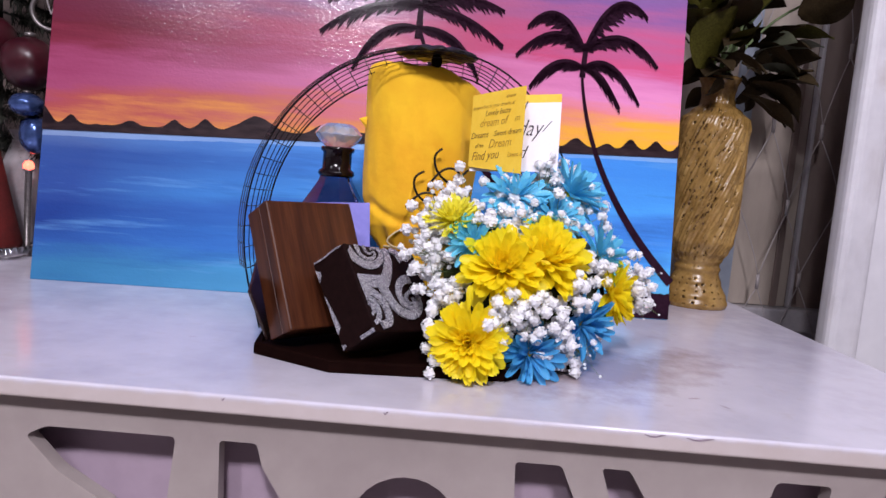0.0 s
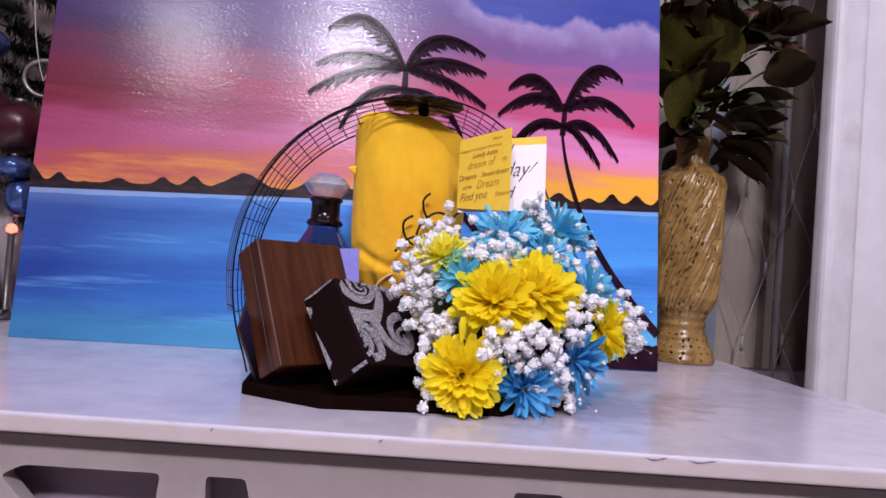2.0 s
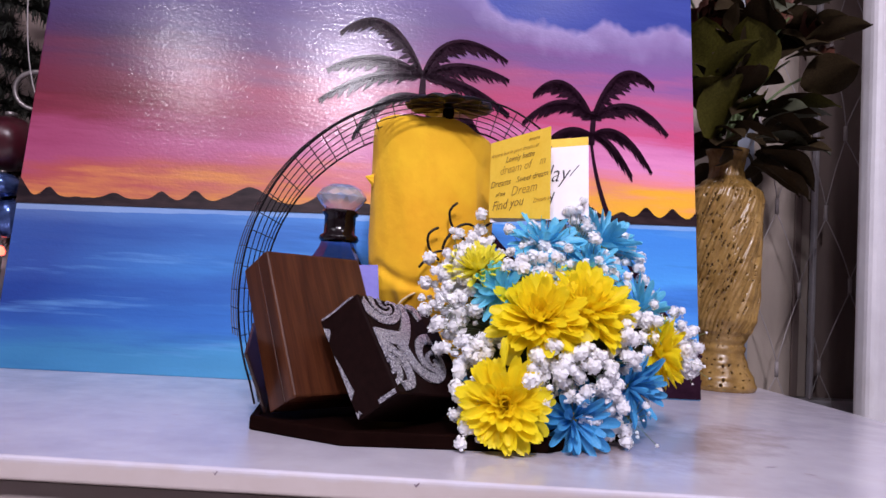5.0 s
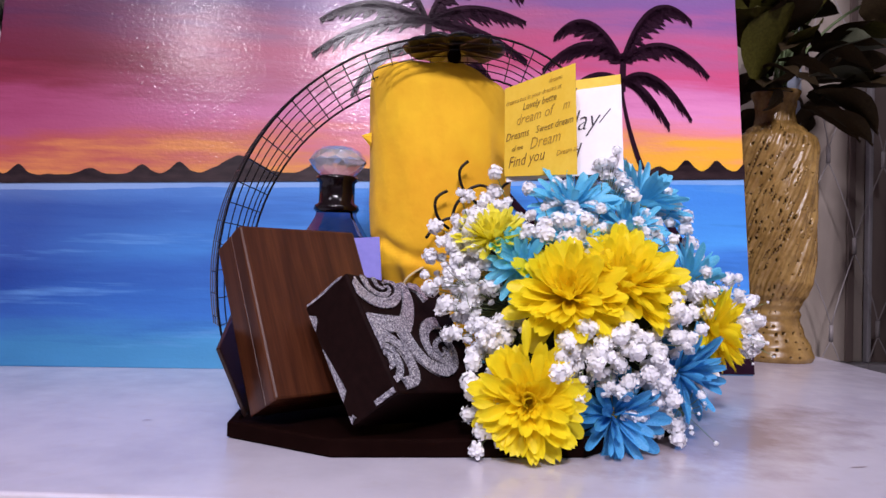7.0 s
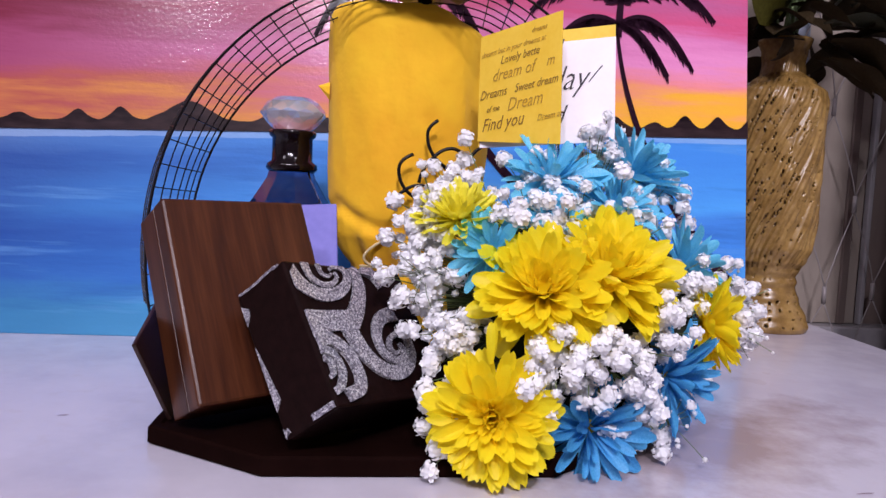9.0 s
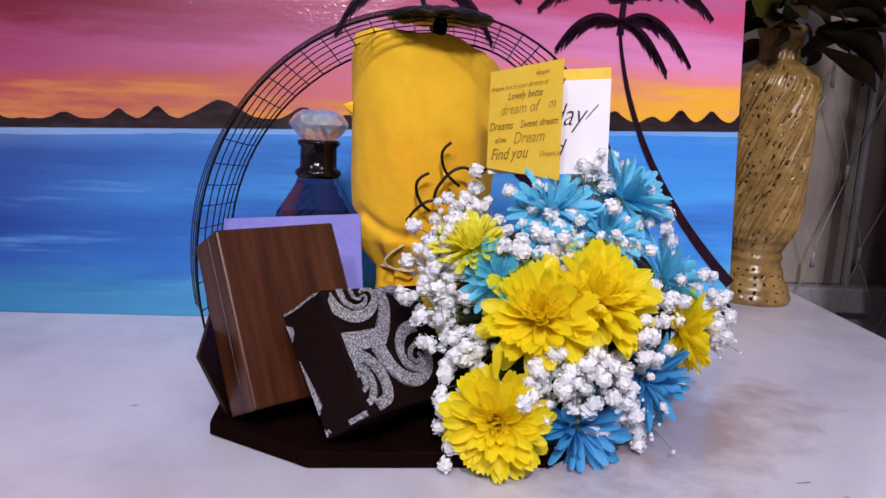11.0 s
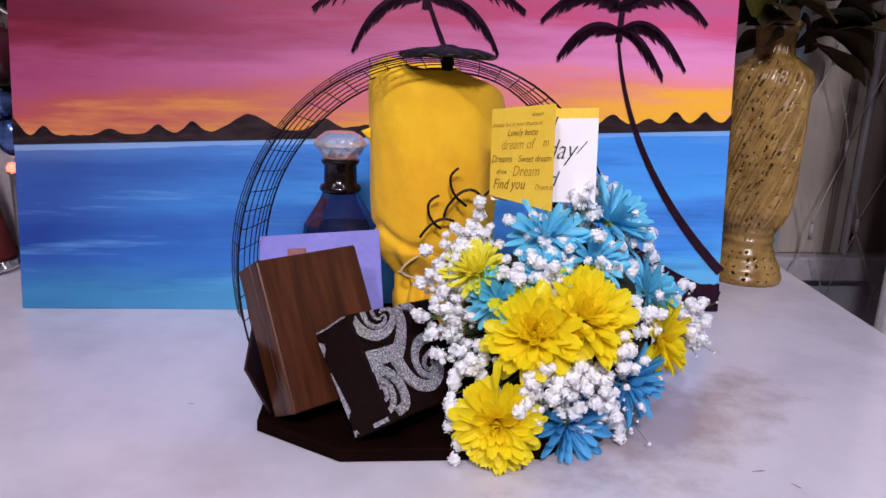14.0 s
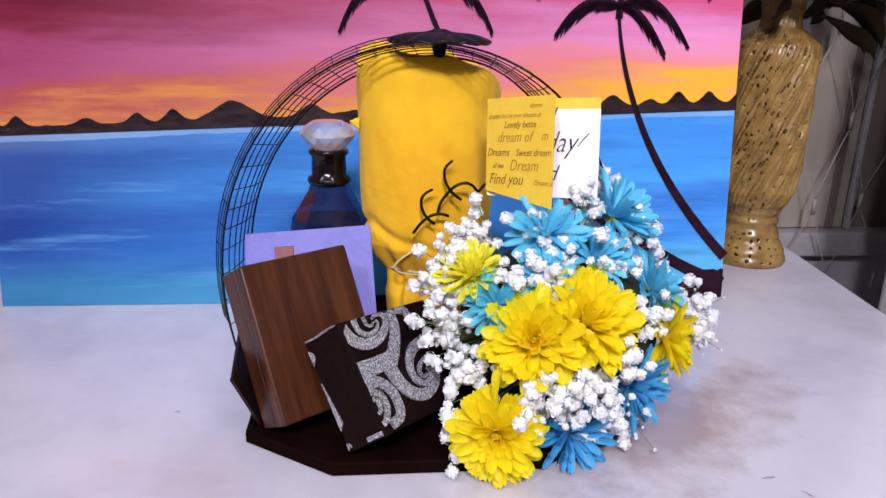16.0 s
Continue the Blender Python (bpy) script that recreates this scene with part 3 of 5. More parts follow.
def painting():
    ob = thing("painting", "acrylic painting of a palm beach sunset on a stretched canvas", "painting", pose(0, 0, 0, -LEAN_BACK, 0, 0))
    part("stretched_canvas", box(-0.35, 0.35, 0.0008, 0.020, 0.0, 0.50, 0.0012), M["paint"], ob, "canvas painted with pink sky and blue sea")
    rng = random.Random(4)
    # far hills along the shore
    bumps = [(-0.352, 0.030, 0.012), (-0.322, 0.018, 0.008), (-0.262, 0.013, 0.011), (-0.217, 0.017, 0.010), (-0.185, 0.020, 0.010), (-0.132, 0.027, 0.026), (-0.060, 0.020, 0.016), (-0.02, 0.012, 0.02), (0.05, 0.017, 0.018), (0.13, 0.014, 0.016), (0.226, 0.019, 0.013), (0.263, 0.013, 0.010), (0.291, 0.021, 0.010), (0.322, 0.020, 0.010), (0.352, 0.018, 0.008)]

    def ridge(x):
        return 0.173 + 0.045 * x + 0.008 + 0.8 * sum(max(0, h - 0.006) * math.exp(-((x - c) / (0.85 * w)) ** 2) for c, h, w in bumps) + 0.0012 * noise.noise((x * 130, 0, 2))

    xs = [-0.35 + 0.7 * k / 280 for k in range(281)]
    polys = [[(a, 0.1735 + 0.045 * a), (b, 0.1735 + 0.045 * b), (b, ridge(b)), (a, ridge(a))] for a, b in zip(xs, xs[1:])]
    part("painted_ridge", flat(polys), M["ridge"], ob, "black painted line of hills")
    # palm whose trunk runs down to the lower right
    polys = ribbon([v.to_2d() for v in bezier((0.036, 0.312, 0), (0.095, 0.13, 0), (0.246, 0.070, 0), 24)] + [v.to_2d() for v in bezier((0.25, 0.068, 0), (0.30, 0.032, 0), (0.3498, 0.016, 0), 10)], lambda t: 0.0020 + 0.0042 * t)
    for crest, tip in (((0.06, 0.405), (0.131, 0.360)), ((0.075, 0.362), (0.133, 0.338)), ((0.085, 0.335), (0.134, 0.298)), ((0.085, 0.312), (0.108, 0.256)), ((-0.005, 0.425), (-0.055, 0.372)), ((-0.015, 0.365), (-0.066, 0.328)), ((-0.02, 0.338), (-0.072, 0.293)), ((-0.01, 0.315), (-0.034, 0.254))):
        polys += frond(rng, (0.037, 0.308 + (0.024 if crest[1] > 0.33 else 0.0)), crest, tip)
    polys.append([(0.0325, 0.296), (0.0415, 0.296), (0.0405, 0.331), (0.0345, 0.331)])
    part("painted_palm", flat(polys, 0.0004), M["ink"], ob, "black painted palm tree")
    polys = ribbon([v.to_2d() for v in bezier((0.227, 0.285, 0), (0.236, 0.155, 0), (0.3498, 0.043, 0), 30)], lambda t: 0.0013 + 0.0038 * t)
    for crest, tip in (((0.262, 0.392), (0.302, 0.349)), ((0.275, 0.345), (0.318, 0.292)), ((0.262, 0.308), (0.298, 0.246)), ((0.248, 0.285), (0.275, 0.240)), ((0.195, 0.368), (0.161, 0.324)), ((0.195, 0.340), (0.149, 0.290)), ((0.195, 0.300), (0.167, 0.255))):
        polys += frond(rng, (0.229, 0.283 + (0.020 if crest[1] > 0.33 else 0.0)), crest, tip)
    polys.append([(0.2245, 0.272), (0.2315, 0.272), (0.2335, 0.312), (0.2280, 0.312)])
    part("painted_palm", flat(polys, 0.0005), M["ink"], ob, "black painted palm tree")
    xs = [0.272 + 0.0778 * k / 30 for k in range(31)]
    top = [0.004 + 0.026 * min(1, max(0.0, (x - 0.272) / 0.055)) ** 1.6 + 0.002 * noise.noise((x * 220, 3, 1)) for x in xs]
    polys = [[(a, 0.0012), (b, 0.0012), (b, q), (a, p)] for a, b, p, q in zip(xs, xs[1:], top, top[1:])]
    part("painted_shore", flat(polys, 0.0006), M["ink"], ob, "black painted corner of shore")


painting()


# ---- the gift basket ----


def arch_point(angle, back):
    """angle 0 at the right, 180 at the left; back runs 0..1 across the band."""
    c, s = math.cos(radians(angle)), math.sin(radians(angle))
    swell = 0.0010 * math.sin(3 * radians(angle) + 5 * back)
    reach = (0.145 if c < 0 else 0.134) - (0.004 if c < 0 else 0.020 * min(1, 2 * c)) * back + swell
    x = 0.0365 + 0.009 * back + reach * c
    turn = (0.015 * back - 0.035) * c if c < 0 else 0.020 * c * c - 0.022 * math.sin(math.pi * c)
    y = -0.2035 + 0.064 * back + 0.036 * s + turn
    return Vector((x, y, 0.0915 + (0.1585 - 0.012 * back + swell) * s))


def fold(angle, share):
    """How far the folded edge of the mesh stands off from the arch's front wire."""
    c, s = math.cos(radians(angle)), max(0.0, math.sin(radians(angle)))
    wide = 0.0045 + 0.0035 * min(1.0, max(0.0, (angle - 125) / 40))
    return Vector((wide * c * share, 0.018 * share, wide * s * share + 0.0010 * math.sin(4 * radians(angle)) * share))


def gift_basket():
    ob = thing("gift_basket", "black gift basket with an arched wire mesh handle", "basket", pose(0.055, -0.143, 0))
    inv = ob.matrix_world.inverted()
    # tray with clipped corners
    def ring(s):
        return [(-0.14 * s, -0.10 * s), (-0.083 * s, -0.14 * s), (0.045 * s, -0.14 * s), (0.115 * s, -0.09 * s), (0.13 * s, 0.10 * s), (0.083 * s, 0.14 * s), (-0.083 * s, 0.14 * s), (-0.14 * s, 0.10 * s)]
    bm = bmesh.new()
    loops = [[bm.verts.new((x, y, z)) for x, y in ring(s)] for s, z in ((0.99, 0.0), (1.0, 0.001), (1.0, 0.0082), (0.992, 0.0092), (0.965, 0.0092), (0.958, 0.0080))]
    bm.faces.new(loops[0][::-1])
    bm.faces.new(loops[-1])
    for a, b in zip(loops, loops[1:]):
        for k in range(8):
            bm.faces.new((a[k], a[(k + 1) % 8], b[(k + 1) % 8], b[k]))
    part("tray", bm, M["black"], ob, "black clipped-corner wooden tray")
    lo, hi = -30, 210
    rows = 6
    for k in range(rows + 1):
        pts = [inv @ arch_point(lo + (hi - lo) * j / 60, k / rows) for j in range(61)]
        pts[0].z, pts[-1].z = 0.008, 0.008
        part("wire", tube(pts, 0.0008 if k in (0, rows) else 0.00045, 5), M["wire"], ob)
    # the front edge of the mesh is folded outwards and runs back
    for k in range(1, 4):
        pts = [inv @ (arch_point(lo + (hi - lo) * j / 60, 0) + fold(lo + (hi - lo) * j / 60, k / 3)) for j in range(31, 57)]
        part("wire", tube(pts, 0.00042, 5), M["wire"], ob)
    for j in range(22, 39):
        a = lo + (hi - lo) * j / 41 + 0.7 * math.sin(2.3 * j)
        part("cross_wire", tube([inv @ (arch_point(a, 0) + fold(a, k / 4)) for k in range(5)], 0.0004, 4), M["wire"], ob)
    for j in range(1, 42):
        a = lo + (hi - lo) * j / 42
        part("cross_wire", tube([inv @ arch_point(a + 0.8 * math.sin(j), k / 6) for k in range(7)], 0.00042, 4), M["wire"], ob)
    bm = lathe([(0, 0.0065), (0.004, 0.0070), (0.008, 0.0052), (0.014, 0.0044), (0.022, 0.0036), (0.030, 0.0014), (0.035, -0.0008), (0.036, -0.0020), (0.034, -0.0026), (0.012, -0.001), (0, -0.001)], 96, wobble=lambda a, z: 1 + 0.06 * abs(math.cos(6 * a)) - 0.03)
    for v in bm.verts:
        q, r = math.atan2(v.co.y, v.co.x), v.co.xy.length
        v.co.z += 0.0022 * (r / 0.036) * (abs(math.cos(6 * q)) - 0.5)
    bmesh.ops.translate(bm, verts=bm.verts, vec=inv @ Vector((0.044, -0.137, 0.2505)))
    part("crown_disc", bm, M["crown"], ob, "black metal scalloped disc", True)
    bm = lathe([(0, 0), (0.004, 0.001), (0.005, 0.008), (0.003, 0.014), (0, 0.014)], 12)
    bmesh.ops.translate(bm, verts=bm.verts, vec=inv @ Vector((0.044, -0.137, 0.2375)))
    part("knob", bm, M["black"], ob, "", True)
    # curled wires in front of the yellow roll
    for pts in (
            [(0.054, 0.168), (0.048, 0.164), (0.048, 0.155), (0.052, 0.146), (0.061, 0.139)],
            [(0.04, 0.147), (0.033, 0.144), (0.031, 0.136), (0.035, 0.126), (0.042, 0.121)],
            [(0.026, 0.114), (0.03, 0.12), (0.035, 0.125), (0.04, 0.128), (0.046, 0.129), (0.052, 0.127)],
            [(0.044, 0.13), (0.045, 0.136), (0.049, 0.142), (0.054, 0.148), (0.059, 0.151), (0.064, 0.152), (0.069, 0.15), (0.073, 0.145)],
            [(0.073, 0.145), (0.076, 0.149), (0.079, 0.152), (0.083, 0.155)]):
        fine = []
        for a, b, c in zip(pts, pts[1:], pts[2:]):
            p, q, r = (Vector((x, -0.152, z)) for x, z in (a, b, c))
            fine += [inv @ v for v in bezier((p + q) / 2 if fine else p, q, (q + r) / 2, 6)][1 if fine else 0:]
        fine.append(inv @ Vector((pts[-1][0], -0.152, pts[-1][1])))
        part("curl", tube(fine, 0.0011, 6), M["wire"], ob, "dark curled wire ornament", True)


gift_basket()


# ---- gifts in the basket ----
def yellow_roll():
    """A soft cloth bag: an upright roll with a folded-in mouth, tied near its foot."""
    ob = thing("gift_bag", "mustard yellow felt gift bag tied with twine", "gift bag", pose(0.040, -0.096, 0.0))
    bm = bmesh.new()
    prof = [(0.030, 0.014), (0.033, 0.03), (0.034, 0.05), (0.031, 0.062), (0.0315, 0.072), (0.042, 0.084), (0.0495, 0.095), (0.0515, 0.112), (0.053, 0.14), (0.054, 0.17), (0.0548, 0.20), (0.0550, 0.225), (0.0545, 0.2365), (0.0525, 0.2410), (0.0480, 0.2425), (0.038, 0.2415), (0.026, 0.236), (0.018, 0.224), (0.010, 0.214), (0, 0.212)]
    fine = []
    for (r0, z0), (r1, z1) in zip(prof, prof[1:]):
        n = 9 if z1 - z0 > 0.015 else 5
        fine += [(r0 + (r1 - r0) * k / n, z0 + (z1 - z0) * k / n) for k in range(n)]
    fine = [(0, 0.0145)] + fine + [prof[-1]]
    lathe(fine, 112, bm)
    for v in bm.verts:
        a, z = math.atan2(v.co.y, v.co.x), v.co.z
        c, d = math.cos(a), math.sin(a)
        tie = math.exp(-((z - 0.068) / 0.024) ** 2)
        slump = math.exp(-((z - 0.103 - 0.009 * math.sin(2 * a + 1.0) - 0.006 * noise.noise((3 * c, 3 * d, 2))) / 0.0042) ** 2)
        # long soft creases that run slantwise up the cloth
        lean = noise.noise((2.4 * c + 9 * z, 2.4 * d - 5 * z, 7 * z))
        crease = (0.5 - min(0.5, abs(lean))) ** 4 * 16
        small = noise.noise((5 * c + 22 * z, 5 * d, 30 * z))
        r = 1 - 0.075 * slump + 0.12 * tie * math.sin(8 * a + 2 * math.sin(3 * a)) + 0.028 * lean - 0.036 * crease * noise.noise((1.5 * c, 1.5 * d, 9 * z + 4)) + 0.010 * small
        v.co.x *= r
        v.co.y *= r * 0.86
        v.co.x += 0.006 * (0.15 - z)
        if z > 0.2:
            up = (z - 0.2) / 0.042
            v.co.z += up * (0.0022 * noise.noise((v.co.x * 60, v.co.y * 60, 5)) - max(0.0, v.co.x - 0.010) * 0.42 + 0.05 * v.co.y + 0.004 * math.exp(-((a - 2.55) / 0.22) ** 2))
    part("felt_body", bm, M["cloth"], ob, "", True)
    # a loose tip of cloth at the seam
    bm = bmesh.new()
    ring = [bm.verts.new((-0.053, -0.012 + 0.004 * math.cos(q), 0.187 + 0.006 * math.sin(q))) for q in (2 * math.pi * k / 7 for k in range(7))]
    tip = bm.verts.new((-0.0605, -0.014, 0.190))
    for k in range(7):
        bm.faces.new((ring[k], ring[(k + 1) % 7], tip))
    part("cloth_tip", bm, M["cloth"], ob)
    pts = [Vector((0.0345 * math.cos(q), 0.0300 * math.sin(q), 0.0735 + 0.0012 * math.sin(2 * q))) for q in (2 * math.pi * k / 40 for k in range(41))]
    part("twine", tube(pts, 0.0011, 6), M["twine"], ob, "natural jute twine", True)
    loop = [v + Vector((0, -0.0345, 0.074)) for v in bezier((-0.006, 0, 0), (-0.046, -0.008, 0.004), (-0.010, -0.003, 0.022), 12)] + [v + Vector((0, -0.0345, 0.074)) for v in bezier((-0.008, -0.003, 0.0222), (0.014, -0.002, 0.026), (0.010, 0.002, 0.0), 8)]
    part("twine_bow", tube(loop, 0.0009, 6), M["twine"], ob, "natural jute twine", True)


yellow_roll()


def perfume_bottle():
    ob = thing("perfume_bottle", "midnight blue glass perfume bottle with crystal stopper", "perfume bottle", pose(-0.039, -0.074, 0.0085, 0, 0, 12))
    part("body", lathe([(0, 0), (0.027, 0), (0.030, 0.003), (0.0320, 0.02), (0.0325, 0.088), (0.0312, 0.0985), (0.0235, 0.1105), (0.0168, 0.1215), (0.0155, 0.126), (0, 0.126)], 8), M["ink_glass"], ob, "dark blue faceted glass")
    part("perfume", lathe([(0, 0.006), (0.025, 0.006), (0.0278, 0.010), (0.0290, 0.088), (0.0275, 0.0945), (0, 0.0945)], 8), M["perfume"], ob, "dark blue liquid")
    part("collar", lathe([(0, 0.126), (0.0158, 0.126), (0.0178, 0.1285), (0.0170, 0.1315), (0.0140, 0.1335), (0.0138, 0.149), (0.0160, 0.1510), (0.0162, 0.1535), (0.0150, 0.1545), (0.0, 0.1545)], 36), M["gloss_black"], ob, "glossy black collar", True)
    sides, rings = 12, []
    bm = bmesh.new()
    for n, (r, z) in enumerate(((0.0125, 0.1546), (0.0175, 0.1590), (0.0228, 0.1660), (0.0222, 0.1680), (0.0180, 0.1735), (0.0125, 0.1768))):
        rings.append([bm.verts.new((r * math.cos(q), r * math.sin(q), z)) for q in (2 * math.pi * (k + 0.5 * (n % 2)) / sides for k in range(sides))])
    for n, (a, b) in enumerate(zip(rings, rings[1:])):
        for k in range(sides):
            j = (k + 1) % sides
            bm.faces.new((a[k], a[j], b[k] if n % 2 == 0 else b[j]))
            bm.faces.new((a[j], b[j], b[k]) if n % 2 == 0 else (a[k], b[j], b[k]))
    bm.faces.new(rings[0][::-1])
    bm.faces.new(rings[-1])
    part("stopper", bm, M["crystal"], ob, "clear faceted crystal")


perfume_bottle()


def wooden_box():
    right, down = Vector((0.803, 0.596, 0)), Vector((0.307, -0.36, -0.90))
    m = frame_of(Vector((-0.085, -0.229, 0.1155)), right, down)
    ob = thing("wooden_box", "dark walnut wooden gift box leaning in the basket", "gift box", m)
    part("lid", box(0, 0.078, 0.0, 0.012, -0.102, 0, 0.0015), M["wood"], ob)
    part("base", box(0.0003, 0.0777, 0.0121, 0.030, -0.1017, -0.0003, 0.0008), M["wood"], ob)


wooden_box()


def swirl_box():
    """A flat jewellery case lying tilted in the tray, its lid covered with glitter scrolls."""
    right, down = Vector((0.647, 0.75, -0.126)), Vector((0.39, -0.47, -0.79))
    m = frame_of(Vector((-0.0234, -0.2621, 0.0913)), right, down)
    ob = thing("jewellery_box", "black jewellery box with silver glitter swirls", "gift box", m)
    wide, tall, deep = 0.085, 0.0715, 0.034
    part("case", box(0, wide, 0.0004, deep, -tall, 0, 0.0014), M["velvet"], ob)

    def arm(points, first, last):
        """A glitter band along a smooth line, clipped to the lid."""
        pts = [Vector(p) * 0.001 for p in points]
        pts = [2 * pts[0] - pts[1]] + pts + [2 * pts[-1] - pts[-2]]
        spine = []
        for a, b, c, d in zip(pts, pts[1:], pts[2:], pts[3:]):
            for k in range(9):
                t = k / 9
                spine.append(0.5 * (2 * b + (c - a) * t + (2 * a - 5 * b + 4 * c - d) * t * t + (3 * b - a - 3 * c + d) * t ** 3))
        spine.append(pts[-2])
        polys = ribbon(spine, lambda t: 0.001 * (first + (last - first) * t))
        kept = []
        for poly in polys:
            flatd = [(min(wide - 0.0010, max(0.0010, x)), min(-0.0009, max(0.0009 - tall, z))) for x, z in poly]
            if max(p[0] for p in flatd) - min(p[0] for p in flatd) > 0.00012 and max(p[1] for p in flatd) - min(p[1] for p in flatd) > 0.00012:
                kept.append(flatd)
        part("glitter_scroll", flat(kept, 0.0006 + 0.00012 * len(ob.children)), M["glitter"], ob, "silver glitter scroll")

    # the coil at the top edge
    arm([(0.5, -4.5), (4.6, -12), (13.2, -17.2), (24.4, -17), (34, -12.6), (38.5, -7.1), (37.5, -2.6), (32, -1.6), (27.5, -3.5)], 4.6, 0.8)
    arm([(12.0, -0.5), (12.7, -8.2), (18.6, -12.3), (26, -11.3), (30.8, -7.7), (30.5, -4.6)], 2.3, 0.7)
    arm([(20.6, -0.9), (21.2, -6.0), (24.6, -7.5), (27.8, -5.9)], 1.4, 0.6)
    # the body with its arms
    arm([(0.5, -31.8), (10, -31.6), (20, -31.0), (28, -30.4)], 5.8, 4.6)
    arm([(25, -34), (31, -29.5), (37.5, -22.8), (44, -12.7), (45.2, -4.4), (42.5, -0.5)], 5.2, 3.0)
    arm([(24, -31), (25.6, -39), (28.5, -47.5), (34.5, -54.5), (43, -58.4), (52, -57.6), (60.5, -53), (65, -45), (63, -38)], 5.6, 2.2)
    # the coil under the flowers
    arm([(63, -26.9), (54, -28.5), (47.4, -32), (42.2, -39.2), (42.2, -47.6), (47.8, -52.2), (55.3, -51.2), (58.6, -46.6), (56.5, -43.6)], 4.0, 0.9)
    arm([(58.6, -37.9), (51.4, -40.8), (48.4, -45.6), (51.0, -48.8), (54.4, -47.4)], 1.6, 0.7)
    # the coil at the lower corner
    arm([(1.0, -41.2), (6, -40.2), (11, -41.6), (17.4, -47.8), (19.3, -57.3), (16, -64.4), (7, -67.0)], 3.4, 3.0)
    arm([(1.0, -44.9), (7.6, -48.3), (9.1, -56), (4.8, -62.6), (1.0, -64.5)], 1.9, 1.7)
    arm([(0.8, -49.0), (3.9, -51.6), (3.3, -56.6), (0.8, -58.0)], 1.2, 1.0)
    arm([(49.8, -0.9), (55, -2.4), (58.5, -5.0), (61.7, -11.6)], 4.0, 2.2)
    # worn glitter along the far edge of the end
    for z0, z1, w0, w1 in ((-0.006, -0.016, 0.0040, 0.0034), (-0.027, -0.058, 0.0008, 0.0042), (-0.0660, -0.0705, 0.0036, 0.0024)):
        bm = bmesh.new()
        line = [(deep - 0.0012, z0), (deep - 0.0012 - w0, z0 - 0.003), (deep - 0.0012 - w1, z1 + 0.004), (deep - 0.0012, z1)]
        near, far = [bm.verts.new((-0.0006, y, z)) for y, z in line], [bm.verts.new((0.0006, y, z)) for y, z in line]
        bm.faces.new(near)
        for k in range(4):
            bm.faces.new((near[k], far[k], far[(k + 1) % 4], near[(k + 1) % 4]))
        part("glitter_patch", bm, M["glitter"], ob, "worn glitter on the edge")
    part("glitter_bar", box(-0.0006, 0.0006, 0.0016, 0.0150, -tall + 0.0012, -tall + 0.0040), M["glitter"], ob, "worn glitter on the edge")
    part("glitter_edge", tube([Vector((0.0002, 0.004 + 0.0028 * k, -0.0004 + 0.0003 * math.sin(7 * k))) for k in range(11)], lambda t: 0.0004 + 0.0004 * abs(math.sin(17 * t)), 5), M["glitter"], ob, "worn glitter on the edge")


swirl_box()


def dark_plate():
    m = frame_of(Vector((-0.0890, -0.2500, 0.0490)), Vector((-0.002, 0.036, 0.010)), Vector((0.0140, 0.0, -0.0405)))
    ob = thing("dark_card", "dark brown glossy card leaning inside the basket", "card", m)
    part("card_sheet", box(0, 0.062, 0, 0.0022, -0.0425, 0, 0.0006), M["card_dark"], ob)


dark_plate()


def envelope():
    m = frame_of(Vector((-0.099, -0.131, 0.108)), Vector((0.094, 0.0, 0.007)), Vector((0.004, -0.05, -0.09)))
    ob = thing("envelope", "violet paper envelope with a small red seal", "envelope", m)
    part("envelope_body", box(0, 0.094, 0, 0.0022, -0.098, 0, 0.0006), M["envelope"], ob)
    part("seal", box(0.022, 0.036, -0.0012, -0.0004, -0.022, -0.012, 0.0003), M["red"], ob, "small red bow-shaped seal")


envelope()


# ---- the bouquet ----
def petal_mesh(name, length, width, cup, material, notch=0.0):
    """A grooved strap petal with a rounded, slightly notched tip."""
    bm = bmesh.new()
    steps, cols = (0, 0.15, 0.35, 0.55, 0.72, 0.86, 0.95, 1.0), 6
    grid = []
    for t in steps:
        w = width * (0.34 + 0.66 * math.sin(math.pi / 2 * min(1.0, t / 0.62)))
        if t > 0.72:
            w *= math.sqrt(max(0.03, 1 - ((t - 0.72) / 0.29) ** 2))
        row = []
        for j in range(cols + 1):
            s = 2 * j / cols - 1
            x = t * length * (1 - notch * (1 - abs(s)) * (t > 0.94))
            groove = 0.045 * w * math.cos(2.5 * math.pi * s)
            row.append(bm.verts.new((x, s * w / 2, cup * length * t * t * 0.55 + 0.26 * w * s * s + groove - 0.012 * length * math.sin(5 * t + 3 * s))))
        grid.append(row)
    for a, b in zip(grid, grid[1:]):
        for j in range(cols):
            bm.faces.new((a[j], b[j], b[j + 1], a[j + 1]))
    me = bpy.data.meshes.new(name)
    bm.to_mesh(me)
    bm.free()
    me.materials.append(material)
    me.shade_smooth()
    return me


